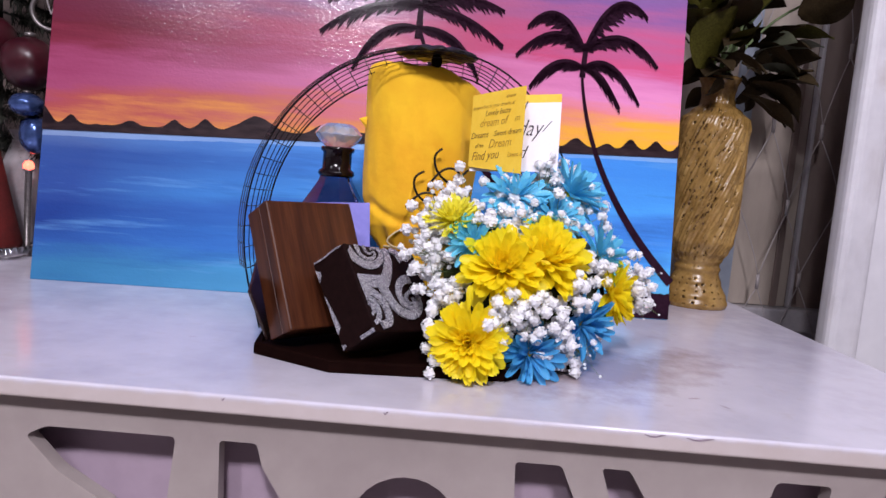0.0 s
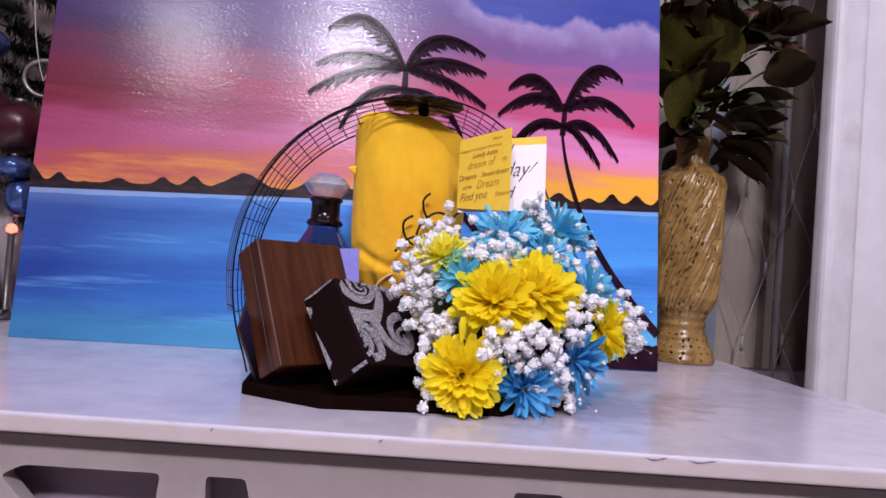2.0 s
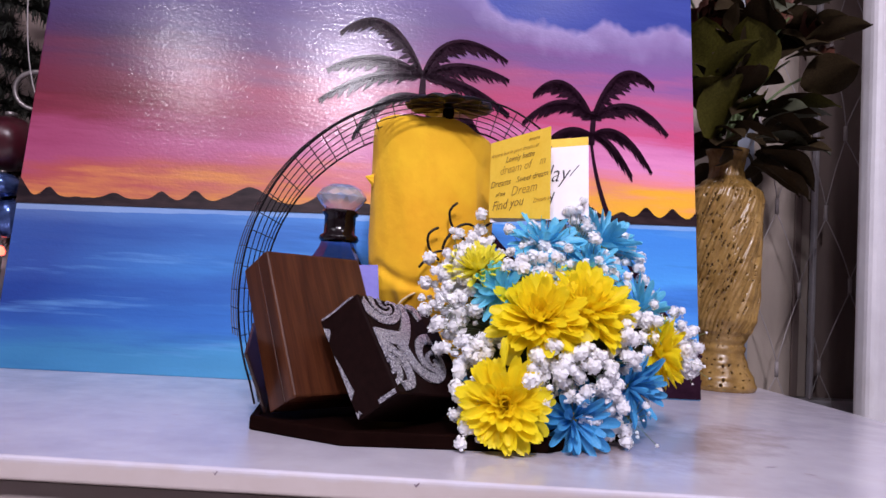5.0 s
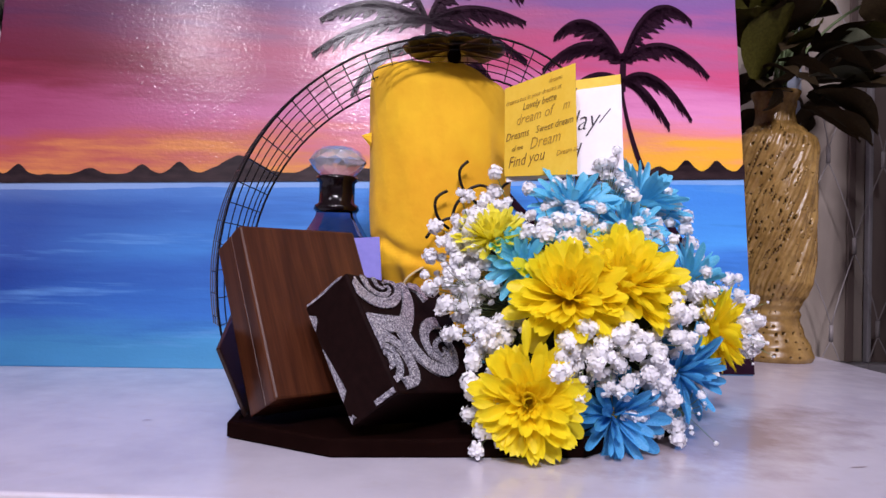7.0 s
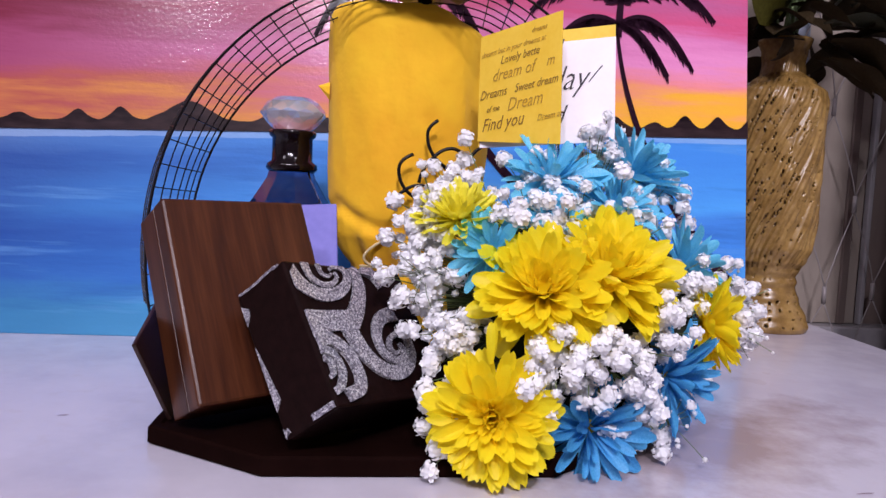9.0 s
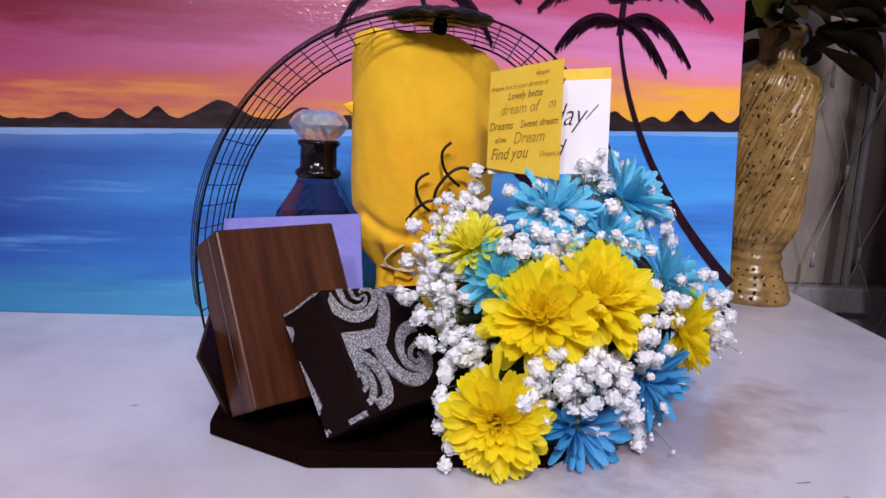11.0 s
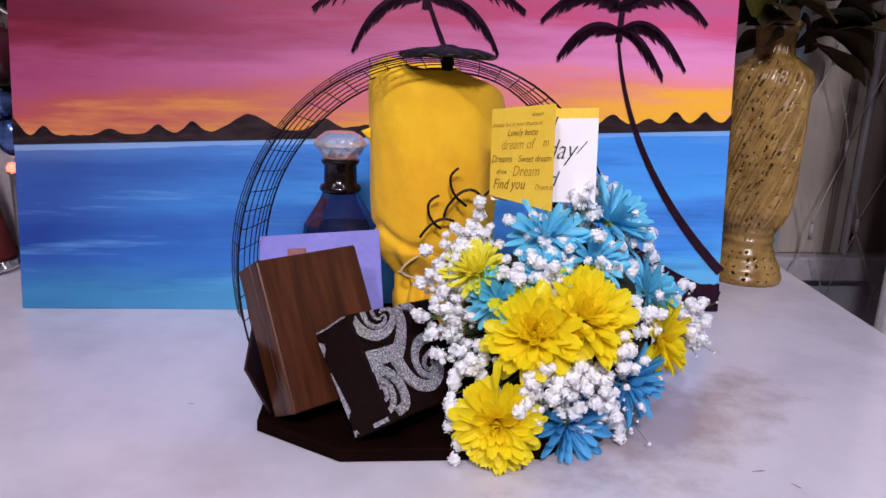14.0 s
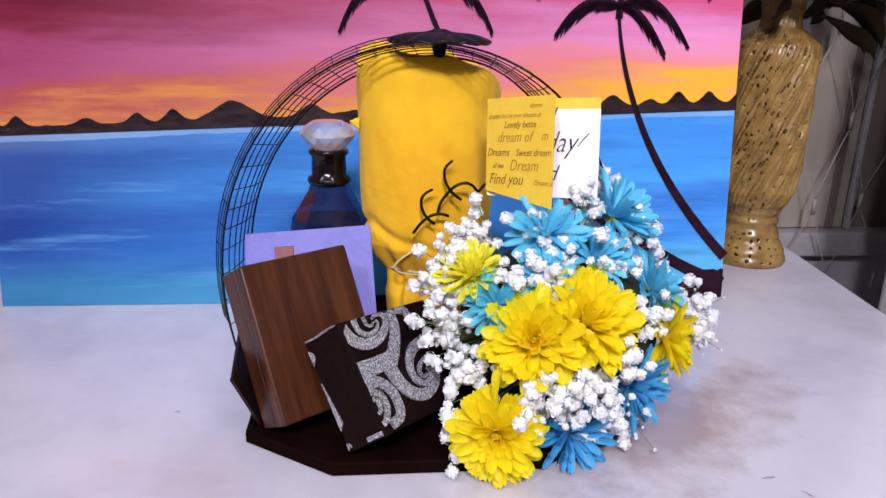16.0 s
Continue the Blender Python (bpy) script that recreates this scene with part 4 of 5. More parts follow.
PETALS = {
    "yellow": [petal_mesh("petal", 1, w, c, M["yellow_petal"], n) for w, c, n in ((0.29, 0.35, 0.05), (0.32, 0.12, 0.08), (0.26, -0.12, 0.0))],
    "lemon": [petal_mesh("petal", 1, 0.22, c, M["lemon_petal"], n) for c, n in ((0.45, 0.05), (0.3, 0.1), (0.1, 0.0))],
    "blue": [petal_mesh("petal", 1, w, c, M["blue_petal"], n) for w, c, n in ((0.24, 0.25, 0.0), (0.21, 0.05, 0.05), (0.23, -0.25, 0.0))],
    "deep": [petal_mesh("petal", 1, w, c, M["deep_petal"], n) for w, c, n in ((0.24, 0.25, 0.0), (0.21, 0.05, 0.05), (0.23, -0.25, 0.0))],
}


def disc_mesh(material):
    bm = bmesh.new()
    bmesh.ops.create_icosphere(bm, subdivisions=2, radius=1)
    for v in bm.verts:
        v.co *= 1 + 0.18 * noise.noise(v.co * 6)
        v.co.z *= 0.5
    me = bpy.data.meshes.new("flower_disc")
    bm.to_mesh(me)
    bm.free()
    me.materials.append(material)
    me.shade_smooth()
    return me


DISC = disc_mesh(M["pollen"])


def chrysanthemum(parent, kind, centre, facing, radius, layers, rng, label, open_angle=8):
    """A daisy chrysanthemum: rings of single petals round a disc."""
    inv = parent.matrix_world.inverted()
    m = Matrix.Translation(centre) @ Vector(facing).to_track_quat("Z", "Y").to_matrix().to_4x4()
    head = new("chrysanthemum", DISC)
    head["label"] = label
    head.parent = parent
    head.matrix_parent_inverse = inv
    s = radius * 0.19
    head.matrix_basis = m @ Matrix.Scale(s, 4)
    for n, (count, lift, reach) in enumerate(layers):
        for k in range(count):
            a = 360 * (k + 0.5 * (n % 2) + rng.uniform(-0.28, 0.28)) / count
            p = new("petal", PETALS[kind][rng.randrange(3)])
            p.parent = head
            size = radius * reach * rng.uniform(0.86, 1.08) / s
            base = pose(0, 0, 0.15 * n, 0, 0, a) @ pose(0.35, 0, 0, rng.uniform(-24, 24), -lift + rng.uniform(-13, 13), rng.uniform(-12, 12))
            p.matrix_basis = base @ Matrix.Diagonal((size, size * rng.uniform(0.85, 1.2), size, 1))
    return head


def floret_mesh(seed):
    """One double blossom of baby's breath: a pompon of small cupped petals."""
    rng = random.Random(seed)
    bm = bmesh.new()
    count = 30
    for k in range(count):
        h = 1 - 1.75 * (k + 0.5) / count
        q, ring = k * 2.39996 + rng.uniform(-0.2, 0.2), math.sqrt(max(0.0, 1 - h * h))
        way = Vector((ring * math.cos(q), ring * math.sin(q), h))
        lean = (way + Vector((rng.gauss(0, 0.34), rng.gauss(0, 0.34), 0.25 + rng.gauss(0, 0.3)))).normalized()
        m = lean.to_track_quat("Z", "Y").to_matrix() @ Matrix.Rotation(rng.uniform(0, 6.28), 3, "Z")
        w, c = rng.uniform(0.26, 0.38), way * rng.uniform(0.78, 1.02)
        hub = bm.verts.new(c)
        rim = [bm.verts.new(c + m @ Vector((w * f * math.cos(1.2566 * j), w * f * math.sin(1.2566 * j), 0.10 * rng.uniform(-0.4, 1.2)))) for j, f in ((j, rng.uniform(0.8, 1.15)) for j in range(5))]
        for j in range(5):
            bm.faces.new((hub, rim[j], rim[(j + 1) % 5]))
    lump = bmesh.ops.create_icosphere(bm, subdivisions=2, radius=0.80)
    for v in lump["verts"]:
        v.co *= 1 + 0.22 * noise.noise(v.co * 4.2 + Vector((seed * 3.1, 0, 0)))
    for face in bm.faces:
        face.smooth = True
    me = bpy.data.meshes.new("floret")
    bm.to_mesh(me)
    bm.free()
    me.materials.append(M["floret"])
    return me


FLORETS = [floret_mesh(k) for k in range(5)]


def bouquet():
    rng = random.Random(11)
    ob = thing("flower_bouquet", "bouquet of yellow and blue chrysanthemums with white baby's breath", "bouquet", pose(0.125, -0.205, 0.0))
    inv = ob.matrix_world.inverted()
    core = Vector((0.125, -0.205, 0.062))
    bm = bmesh.new()
    bmesh.ops.create_icosphere(bm, subdivisions=3, radius=1)
    for v in bm.verts:
        v.co *= 1 + 0.12 * noise.noise(v.co * 3)
        v.co = Vector((v.co.x * 0.066, v.co.y * 0.055, max(-0.056, v.co.z * 0.066)))
    bmesh.ops.translate(bm, verts=bm.verts, vec=Vector((0, 0, 0.058)))
    part("foam_ball", bm, M["foam"], ob, "dark leafy floral foam", True)
    full = [(19, -4, 1.0), (19, 10, 0.98), (18, 24, 0.92), (17, 38, 0.82), (14, 52, 0.68), (11, 66, 0.52), (8, 80, 0.38)]
    spiky = [(13, -4, 1.0), (13, 14, 0.98), (11, 32, 0.92), (9, 50, 0.80), (6, 68, 0.62)]
    flowers = [
        ("yellow", (0.070, -0.286, 0.029), (-0.20, -1, 0.22), 0.0285, full, "yellow daisy chrysanthemum"),
        ("yellow", (0.094, -0.268, 0.080), (-0.22, -0.85, 0.60), 0.032, full, "large yellow chrysanthemum"),
        ("yellow", (0.126, -0.259, 0.087), (0.18, -0.75, 0.85), 0.034, full, "large yellow chrysanthemum"),
        ("lemon", (0.058, -0.236, 0.111), (-0.20, -0.50, 0.90), 0.022, full[:6], "pale lemon chrysanthemum"),
        ("yellow", (0.192, -0.228, 0.062), (0.9, -0.55, 0.1), 0.027, full[:4], "yellow daisy chrysanthemum"),
        ("blue", (0.073, -0.250, 0.097), (-0.35, -0.9, 0.30), 0.021, spiky, "dyed blue chrysanthemum"),
        ("blue", (0.107, -0.222, 0.132), (-0.05, -0.7, 0.8), 0.028, spiky, "dyed blue chrysanthemum"),
        ("blue", (0.158, -0.198, 0.138), (0.45, -0.35, 0.85), 0.033, spiky, "dyed blue chrysanthemum"),
        ("blue", (0.184, -0.212, 0.090), (0.85, -0.35, 0.45), 0.028, spiky, "dyed blue chrysanthemum"),
        ("blue", (0.104, -0.244, 0.108), (0.0, -0.75, 0.65), 0.021, spiky, "dyed blue chrysanthemum"),
        ("blue", (0.138, -0.230, 0.118), (0.2, -0.7, 0.8), 0.024, spiky, "dyed blue chrysanthemum"),
        ("deep", (0.118, -0.272, 0.020), (0.15, -1, -0.10), 0.028, spiky, "dyed blue chrysanthemum"),
        ("deep", (0.162, -0.250, 0.040), (0.6, -0.85, 0.0), 0.030, spiky, "dyed blue chrysanthemum"),
    ]
    for kind, centre, facing, radius, layers, label in flowers:
        chrysanthemum(ob, kind, Vector(centre), facing, radius, layers, rng, label)
    # clusters of baby's breath: centre, spread, how many
    clusters = [((0.045, -0.225, 0.119), 0.014, 22), ((0.062, -0.207, 0.124), 0.013, 22), ((0.096, -0.222, 0.143), 0.008, 5), ((0.042, -0.232, 0.098), 0.015, 24), ((0.047, -0.245, 0.075), 0.013, 18), ((0.054, -0.262, 0.056), 0.012, 16), ((0.050, -0.276, 0.030), 0.010, 14), ((0.092, -0.285, 0.052), 0.016, 22), ((0.120, -0.285, 0.052), 0.018, 26), ((0.146, -0.276, 0.056), 0.014, 16), ((0.135, -0.278, 0.030), 0.012, 10), ((0.178, -0.240, 0.085), 0.010, 9), ((0.132, -0.210, 0.150), 0.016, 14), ((0.165, -0.205, 0.122), 0.015, 12), ((0.218, -0.205, 0.072), 0.014, 20), ((0.150, -0.258, 0.014), 0.010, 10), ((0.178, -0.232, 0.030), 0.010, 9), ((0.082, -0.255, 0.118), 0.010, 6), ((0.150, -0.175, 0.155), 0.012, 6), ((0.150, -0.238, 0.114), 0.013, 10), ((0.112, -0.240, 0.120), 0.010, 6), ((0.228, -0.200, 0.056), 0.010, 12), ((0.168, -0.240, 0.078), 0.010, 8), ((0.100, -0.236, 0.126), 0.008, 4), ((0.106, -0.252, 0.113), 0.009, 9), ((0.05, -0.287, 0.008), 0.005, 3)]
    stems = bmesh.new()
    spare, corner = [], []
    for centre, spread, count in clusters:
        c = Vector(centre)
        out = (c - core).normalized()
        sprig = None
        for k in range(int(count * 1.7)):
            p = c + Vector((rng.gauss(0, 1), rng.gauss(0, 0.75), rng.gauss(0, 1))) * spread * 0.66
            p.z = max(p.z, 0.006)
            size = rng.choice((0.0022, 0.0032, 0.0039, 0.0043, 0.0047)) * rng.uniform(0.9, 1.1)
            turn = (out + Vector((rng.uniform(-0.5, 0.5), rng.uniform(-0.5, 0.5), rng.uniform(-0.4, 0.6)))).to_track_quat("Z", "Y").to_matrix().to_4x4()
            m = Matrix.Translation(p) @ turn @ pose(0, 0, 0, 0, 0, rng.uniform(0, 360)) @ Matrix.Scale(size, 4)
            shape = FLORETS[rng.randrange(5)]
            if k < int(count * 0.9):
                f = new("floret", shape)
                f.parent = ob
                f.matrix_parent_inverse = inv
                f.matrix_basis = m
            else:
                first = len(spare)
                spare += [inv @ m @ v.co for v in shape.vertices]
                corner += [[first + i for i in poly.vertices] for poly in shape.polygons]
            root = core + (c - core) * 0.55
            tube([inv @ v for v in bezier(p, (p + root) / 2 + out * 0.004, root, 4)], 0.00028, 3, stems)
    # a sprig that trails past the blue heads, and sprays of small buds
    for p, size in (((0.189, -0.20, 0.131), 0.0048), ((0.192, -0.20, 0.114), 0.0052), ((0.197, -0.20, 0.104), 0.0046), ((0.202, -0.20, 0.098), 0.0034), ((0.203, -0.20, 0.091), 0.0036), ((0.208, -0.20, 0.083), 0.0036)):
        f = new("floret", FLORETS[rng.randrange(5)])
        f.parent = ob
        f.matrix_parent_inverse = inv
        f.matrix_basis = Matrix.Translation(p) @ pose(0, 0, 0, rng.uniform(0, 90), 0, rng.uniform(0, 360)) @ Matrix.Scale(size, 4)
        tube([inv @ v for v in bezier(p, (0.195, -0.19, 0.10), (0.175, -0.20, 0.085), 6)], 0.00028, 3, stems)
    for base, out, count in (((0.205, -0.205, 0.066), (0.028, 0.006, 0.004), 26), ((0.205, -0.205, 0.066), (0.032, -0.004, -0.020), 16), ((0.158, -0.258, 0.022), (0.010, -0.008, -0.006), 14), ((0.05, -0.228, 0.115), (-0.012, -0.012, 0.006), 10), ((0.045, -0.245, 0.085), (-0.014, -0.014, 0.0), 12)):
        for k in range(count):
            p = Vector(base) + Vector(out) * rng.uniform(0.35, 1.0) + Vector((rng.gauss(0, 0.007), rng.gauss(0, 0.005), rng.gauss(0, 0.008)))
            p.z = max(p.z, 0.004)
            f = new("bud", FLORETS[rng.randrange(5)])
            f.parent = ob
            f.matrix_parent_inverse = inv
            f.matrix_basis = Matrix.Translation(p) @ pose(0, 0, 0, rng.uniform(0, 90), 0, rng.uniform(0, 360)) @ Matrix.Scale(rng.choice((0.0009, 0.0013, 0.0018, 0.0026)), 4)
            tube([inv @ v for v in bezier(p, Vector(base) + Vector(out) * 0.5, base, 4)], 0.00022, 3, stems)
    # two stray petals
    for p, way, size in (((0.068, -0.287, 0.052), (0.02, -0.15, 1.0), 0.018), ((0.0705, -0.296, 0.024), (0.1, -0.6, 0.6), 0.009)):
        f = new("petal", PETALS["yellow"][0])
        f.parent = ob
        f.matrix_parent_inverse = inv
        f.matrix_basis = Matrix.Translation(p) @ Vector(way).to_track_quat("X", "Z").to_matrix().to_4x4() @ Matrix.Scale(size, 4)
    rest = bpy.data.meshes.new("floret_filling")
    rest.from_pydata(spare, [], corner)
    tagged(part("floret_filling", rest, M["floret"], ob, "white baby's breath deep in the bouquet"), kind="stuff")
    part("stem_spray", stems, M["stem"], ob, "thin green stems of baby's breath")


bouquet()


# ---- the card ----
def text_mesh(words, size, shear=0.25, depth=0.0001):
    cu = bpy.data.curves.new("words", "FONT")
    cu.body, cu.size, cu.shear, cu.extrude, cu.resolution_u = words, size, shear, depth, 2
    cu.offset = -0.010 * size
    ob = new("words", cu)
    me = bpy.data.meshes.new_from_object(ob.evaluated_get(bpy.context.evaluated_depsgraph_get()))
    bpy.data.objects.remove(ob)
    bpy.data.curves.remove(cu)
    me.materials.clear()
    me.transform(Matrix.Rotation(radians(90), 4, "X"))
    return me


def slant_leaf(wide, tall):
    """A paper leaf whose loose side hangs lower than its fold."""
    bm = box(0, wide, -0.0003, 0.0003, -tall, 0.0)
    for v in bm.verts:
        if v.co.z < -0.01:
            v.co.z += 0.003 - 0.010 * v.co.x / wide
    return bm


def greeting_card():
    fold_top, fold_foot = Vector((0.0745, -0.174, 0.2135)), Vector((0.079, -0.188, 0.152))
    ob = thing("greeting_card", "folded yellow greeting card with handwriting on a pick", "greeting card", frame_of(fold_top, Vector((0.064, -0.032, 0.005)), fold_foot - fold_top))
    tall = 0.0635
    part("back_leaf", box(0, 0.0745, 0.0004, 0.0010, -tall, 0, 0.0001), M["card_yellow"], ob, "yellow card leaf with white inside")
    part("white_inside", box(0.001, 0.0748, -0.0003, 0.0003, -tall - 0.0006, -0.007, 0.0001), M["card_white"], ob)
    word = part("written_word", text_mesh("day", 0.0180, 0.40), M["black_ink"], ob)
    word.location = (0.0385, -0.0006, -0.0345)
    word.scale = (0.85, 1, 1.1)
    for words, size, x, z in (("l", 0.016, 0.0415, -0.0165), ("d", 0.015, 0.0400, -0.0530)):
        w = part("written_word", text_mesh(words, size, 0.35), M["black_ink"], ob)
        w.location = (x, -0.0006, z)
    tail = bezier((0.0610, 0, -0.0310), (0.0634, 0, -0.0275), (0.0680, 0, -0.0225), 8)
    part("pen_stroke", tube([v + Vector((0, -0.0005, 0)) for v in tail], 0.00032, 5), M["black_ink"], ob)
    # the front leaf swings towards the viewer
    leaf = part("front_leaf", slant_leaf(0.0555, tall), M["card_yellow"], ob, "yellow leaf printed with brown script")
    leaf.matrix_local = Matrix.Translation((0, -0.0008, 0)) @ Matrix.Rotation(radians(-24), 4, "Z")
    for words, size, x, z, key in (("Find you", 0.0105, 0.003, -0.0560, "print_ink"), ("Dream at", 0.0050, 0.041, -0.0560, "pale_ink"), ("of me", 0.0050, 0.006, -0.0455, "print_ink"), ("Dream", 0.0105, 0.0205, -0.0470, "pale_ink"), ("Dreams", 0.0074, 0.001, -0.0375, "print_ink"), ("Sweet dream", 0.0066, 0.0255, -0.0375, "print_ink"), ("dream of", 0.0098, 0.0095, -0.0285, "pale_ink"), ("m", 0.0085, 0.046, -0.0275, "pale_ink"), ("Lovely bette", 0.0066, 0.0150, -0.0195, "print_ink"), ("dreams but in your dreams at", 0.0046, 0.001, -0.0130, "pale_ink"), ("dreams", 0.0042, 0.036, -0.0070, "pale_ink")):
        w = part("printed_word", text_mesh(words, size, 0.32), M[key], leaf)
        w.location = (x, -0.0006, z)
        w.scale = (0.80, 1, 1)
    part("pick", tube([Vector((0.044, 0.002, -0.058)), Vector((0.046, 0.004, -0.105))], 0.0011, 8), M["glass"], ob, "clear plastic pick", True)


greeting_card()


# ---- the ceramic vase with silk flowers ----
VASE = Vector((0.4425, 0.130, 0.0))


def vase():
    ob = thing("vase", "honey brown pierced ceramic vase with twisted ribs", "vase", Matrix.Translation(VASE))
    prof = [(0.0425, 0.0), (0.0440, 0.005), (0.0410, 0.014), (0.0330, 0.032), (0.0285, 0.046), (0.0300, 0.051), (0.0280, 0.056), (0.0310, 0.064), (0.0360, 0.074), (0.0405, 0.088), (0.0422, 0.12), (0.0428, 0.16), (0.0430, 0.20), (0.0428, 0.236), (0.0405, 0.248), (0.0310, 0.258), (0.0215, 0.267), (0.0200, 0.277), (0.0220, 0.289), (0.0265, 0.302)]
    sides, rows = 176, 190

    def radius(z):
        for (r0, z0), (r1, z1) in zip(prof, prof[1:]):
            if z <= z1:
                t = (z - z0) / (z1 - z0)
                t = t * t * (3 - 2 * t)
                return r0 + (r1 - r0) * t
        return prof[-1][0]

    bm = bmesh.new()
    grid = []
    top = prof[-1][1]
    for i in range(rows + 1):
        z = top * i / rows
        body = max(0.0, min(1.0, (z - 0.058) / 0.02)) * max(0.0, min(1.0, (0.300 - z) / 0.03))
        row = []
        for k in range(sides):
            a = 2 * math.pi * k / sides
            turn = a - 9.5 * z
            rib = 2 * abs(math.cos(5.5 * turn)) ** 0.8 - 1 + 0.50 * math.cos(44 * turn + 2 * noise.noise((3 * math.cos(a), 3 * math.sin(a), 30 * z))) + 0.85 * noise.noise((11 * math.cos(turn), 11 * math.sin(turn), 45 * z))
            r = radius(z) * (1 + 0.042 * body * rib)
            row.append(bm.verts.new((r * math.cos(a), r * math.sin(a), z)))
        grid.append(row)
    rng = random.Random(8)
    gaps = set()
    # slits that follow the twist on the body, rounder openings on the foot
    for i in range(33, 168, 5):
        for k in range(0, sides, 4):
            if rng.random() < 0.55:
                i0, k0 = i + rng.randrange(3), k + rng.randrange(3)
                for n in range(rng.choice((1, 2, 3, 4, 5))):
                    z = top * (i0 + n) / rows
                    gaps.add((i0 + n, int(k0 + 9.5 * z * sides / (2 * math.pi)) % sides))
    for i in range(3, 27, 5):
        for k in range(0, sides, 9):
            if rng.random() < 0.8:
                i0, k0 = i + rng.randrange(2), k + rng.randrange(4)
                for di in range(rng.choice((1, 2))):
                    for dk in range(rng.choice((2, 3))):
                        gaps.add((i0 + di, (k0 + dk) % sides))
    for i in range(rows):
        for k in range(sides):
            if (i, k) not in gaps:
                bm.faces.new((grid[i][k], grid[i][(k + 1) % sides], grid[i + 1][(k + 1) % sides], grid[i + 1][k]))
    body = part("pierced_body", bm, M["vase"], ob, "", True)
    mod = body.modifiers.new("wall", "SOLIDIFY")
    mod.thickness, mod.offset = 0.003, -1
    part("lining", lathe([(0, 0.004), (0.020, 0.004), (0.020, 0.05), (0.034, 0.09), (0.036, 0.22), (0.022, 0.255), (0.015, 0.27), (0.015, 0.298), (0, 0.298)], 24), M["rose"], ob, "dark lining", True)


vase()


def leaf_mesh(seed, material, stretch=1.0):
    rng = random.Random(seed)
    bm = bmesh.new()
    rows, cols = 8, 4
    grid = []
    bend = rng.uniform(0.2, 0.6)
    for i in range(rows + 1):
        t = i / rows
        w = 0.30 * math.sin(math.pi * min(1, 0.04 + t * 0.96)) ** 0.75 * stretch
        row = []
        for j in range(cols + 1):
            s = 2 * j / cols - 1
            row.append(bm.verts.new((t, s * w, 0.18 * abs(s) * w * 2 - bend * t * t * 0.5 + 0.03 * math.sin(7 * t + 3 * s))))
        grid.append(row)
    for a, b in zip(grid, grid[1:]):
        for j in range(cols):
            bm.faces.new((a[j], b[j], b[j + 1], a[j + 1]))
    me = bpy.data.meshes.new("leaf")
    bm.to_mesh(me)
    bm.free()
    me.materials.append(material)
    me.shade_smooth()
    return me


LEAVES = [leaf_mesh(k, M["leaf"], s) for k, s in ((1, 1.0), (2, 1.3), (3, 0.8))] + [leaf_mesh(5, M["leaf_light"], 1.3), leaf_mesh(6, M["leaf_pale"], 1.0)]


def rose_mesh(seed):
    rng = random.Random(seed)
    bm = bmesh.new()
    for ring, (count, r, lift) in enumerate(((3, 0.25, 80), (4, 0.45, 66), (5, 0.68, 48), (6, 0.9, 26))):
        for k in range(count):
            m = pose(0, 0, -0.1 * ring, 0, 0, 360 * (k + 0.4 * ring) / count + rng.uniform(-8, 8)) @ pose(r * 0.45, 0, 0, 0, -lift, 0)
            w = r * 0.95
            grid = [[bm.verts.new(m @ Vector((t * 0.75, s * w * (0.4 + 0.6 * math.sin(math.pi * (0.15 + 0.6 * t))), 0.25 * s * s + 0.12 * t * t))) for s in (-1, -0.5, 0, 0.5, 1)] for t in (0, 0.35, 0.7, 1)]
            for a, b in zip(grid, grid[1:]):
                for j in range(4):
                    bm.faces.new((a[j], b[j], b[j + 1], a[j + 1]))
    me = bpy.data.meshes.new("rose_head")
    bm.to_mesh(me)
    bm.free()
    me.materials.append(M["rose"])
    me.shade_smooth()
    return me


ROSES = [rose_mesh(1), rose_mesh(2)]


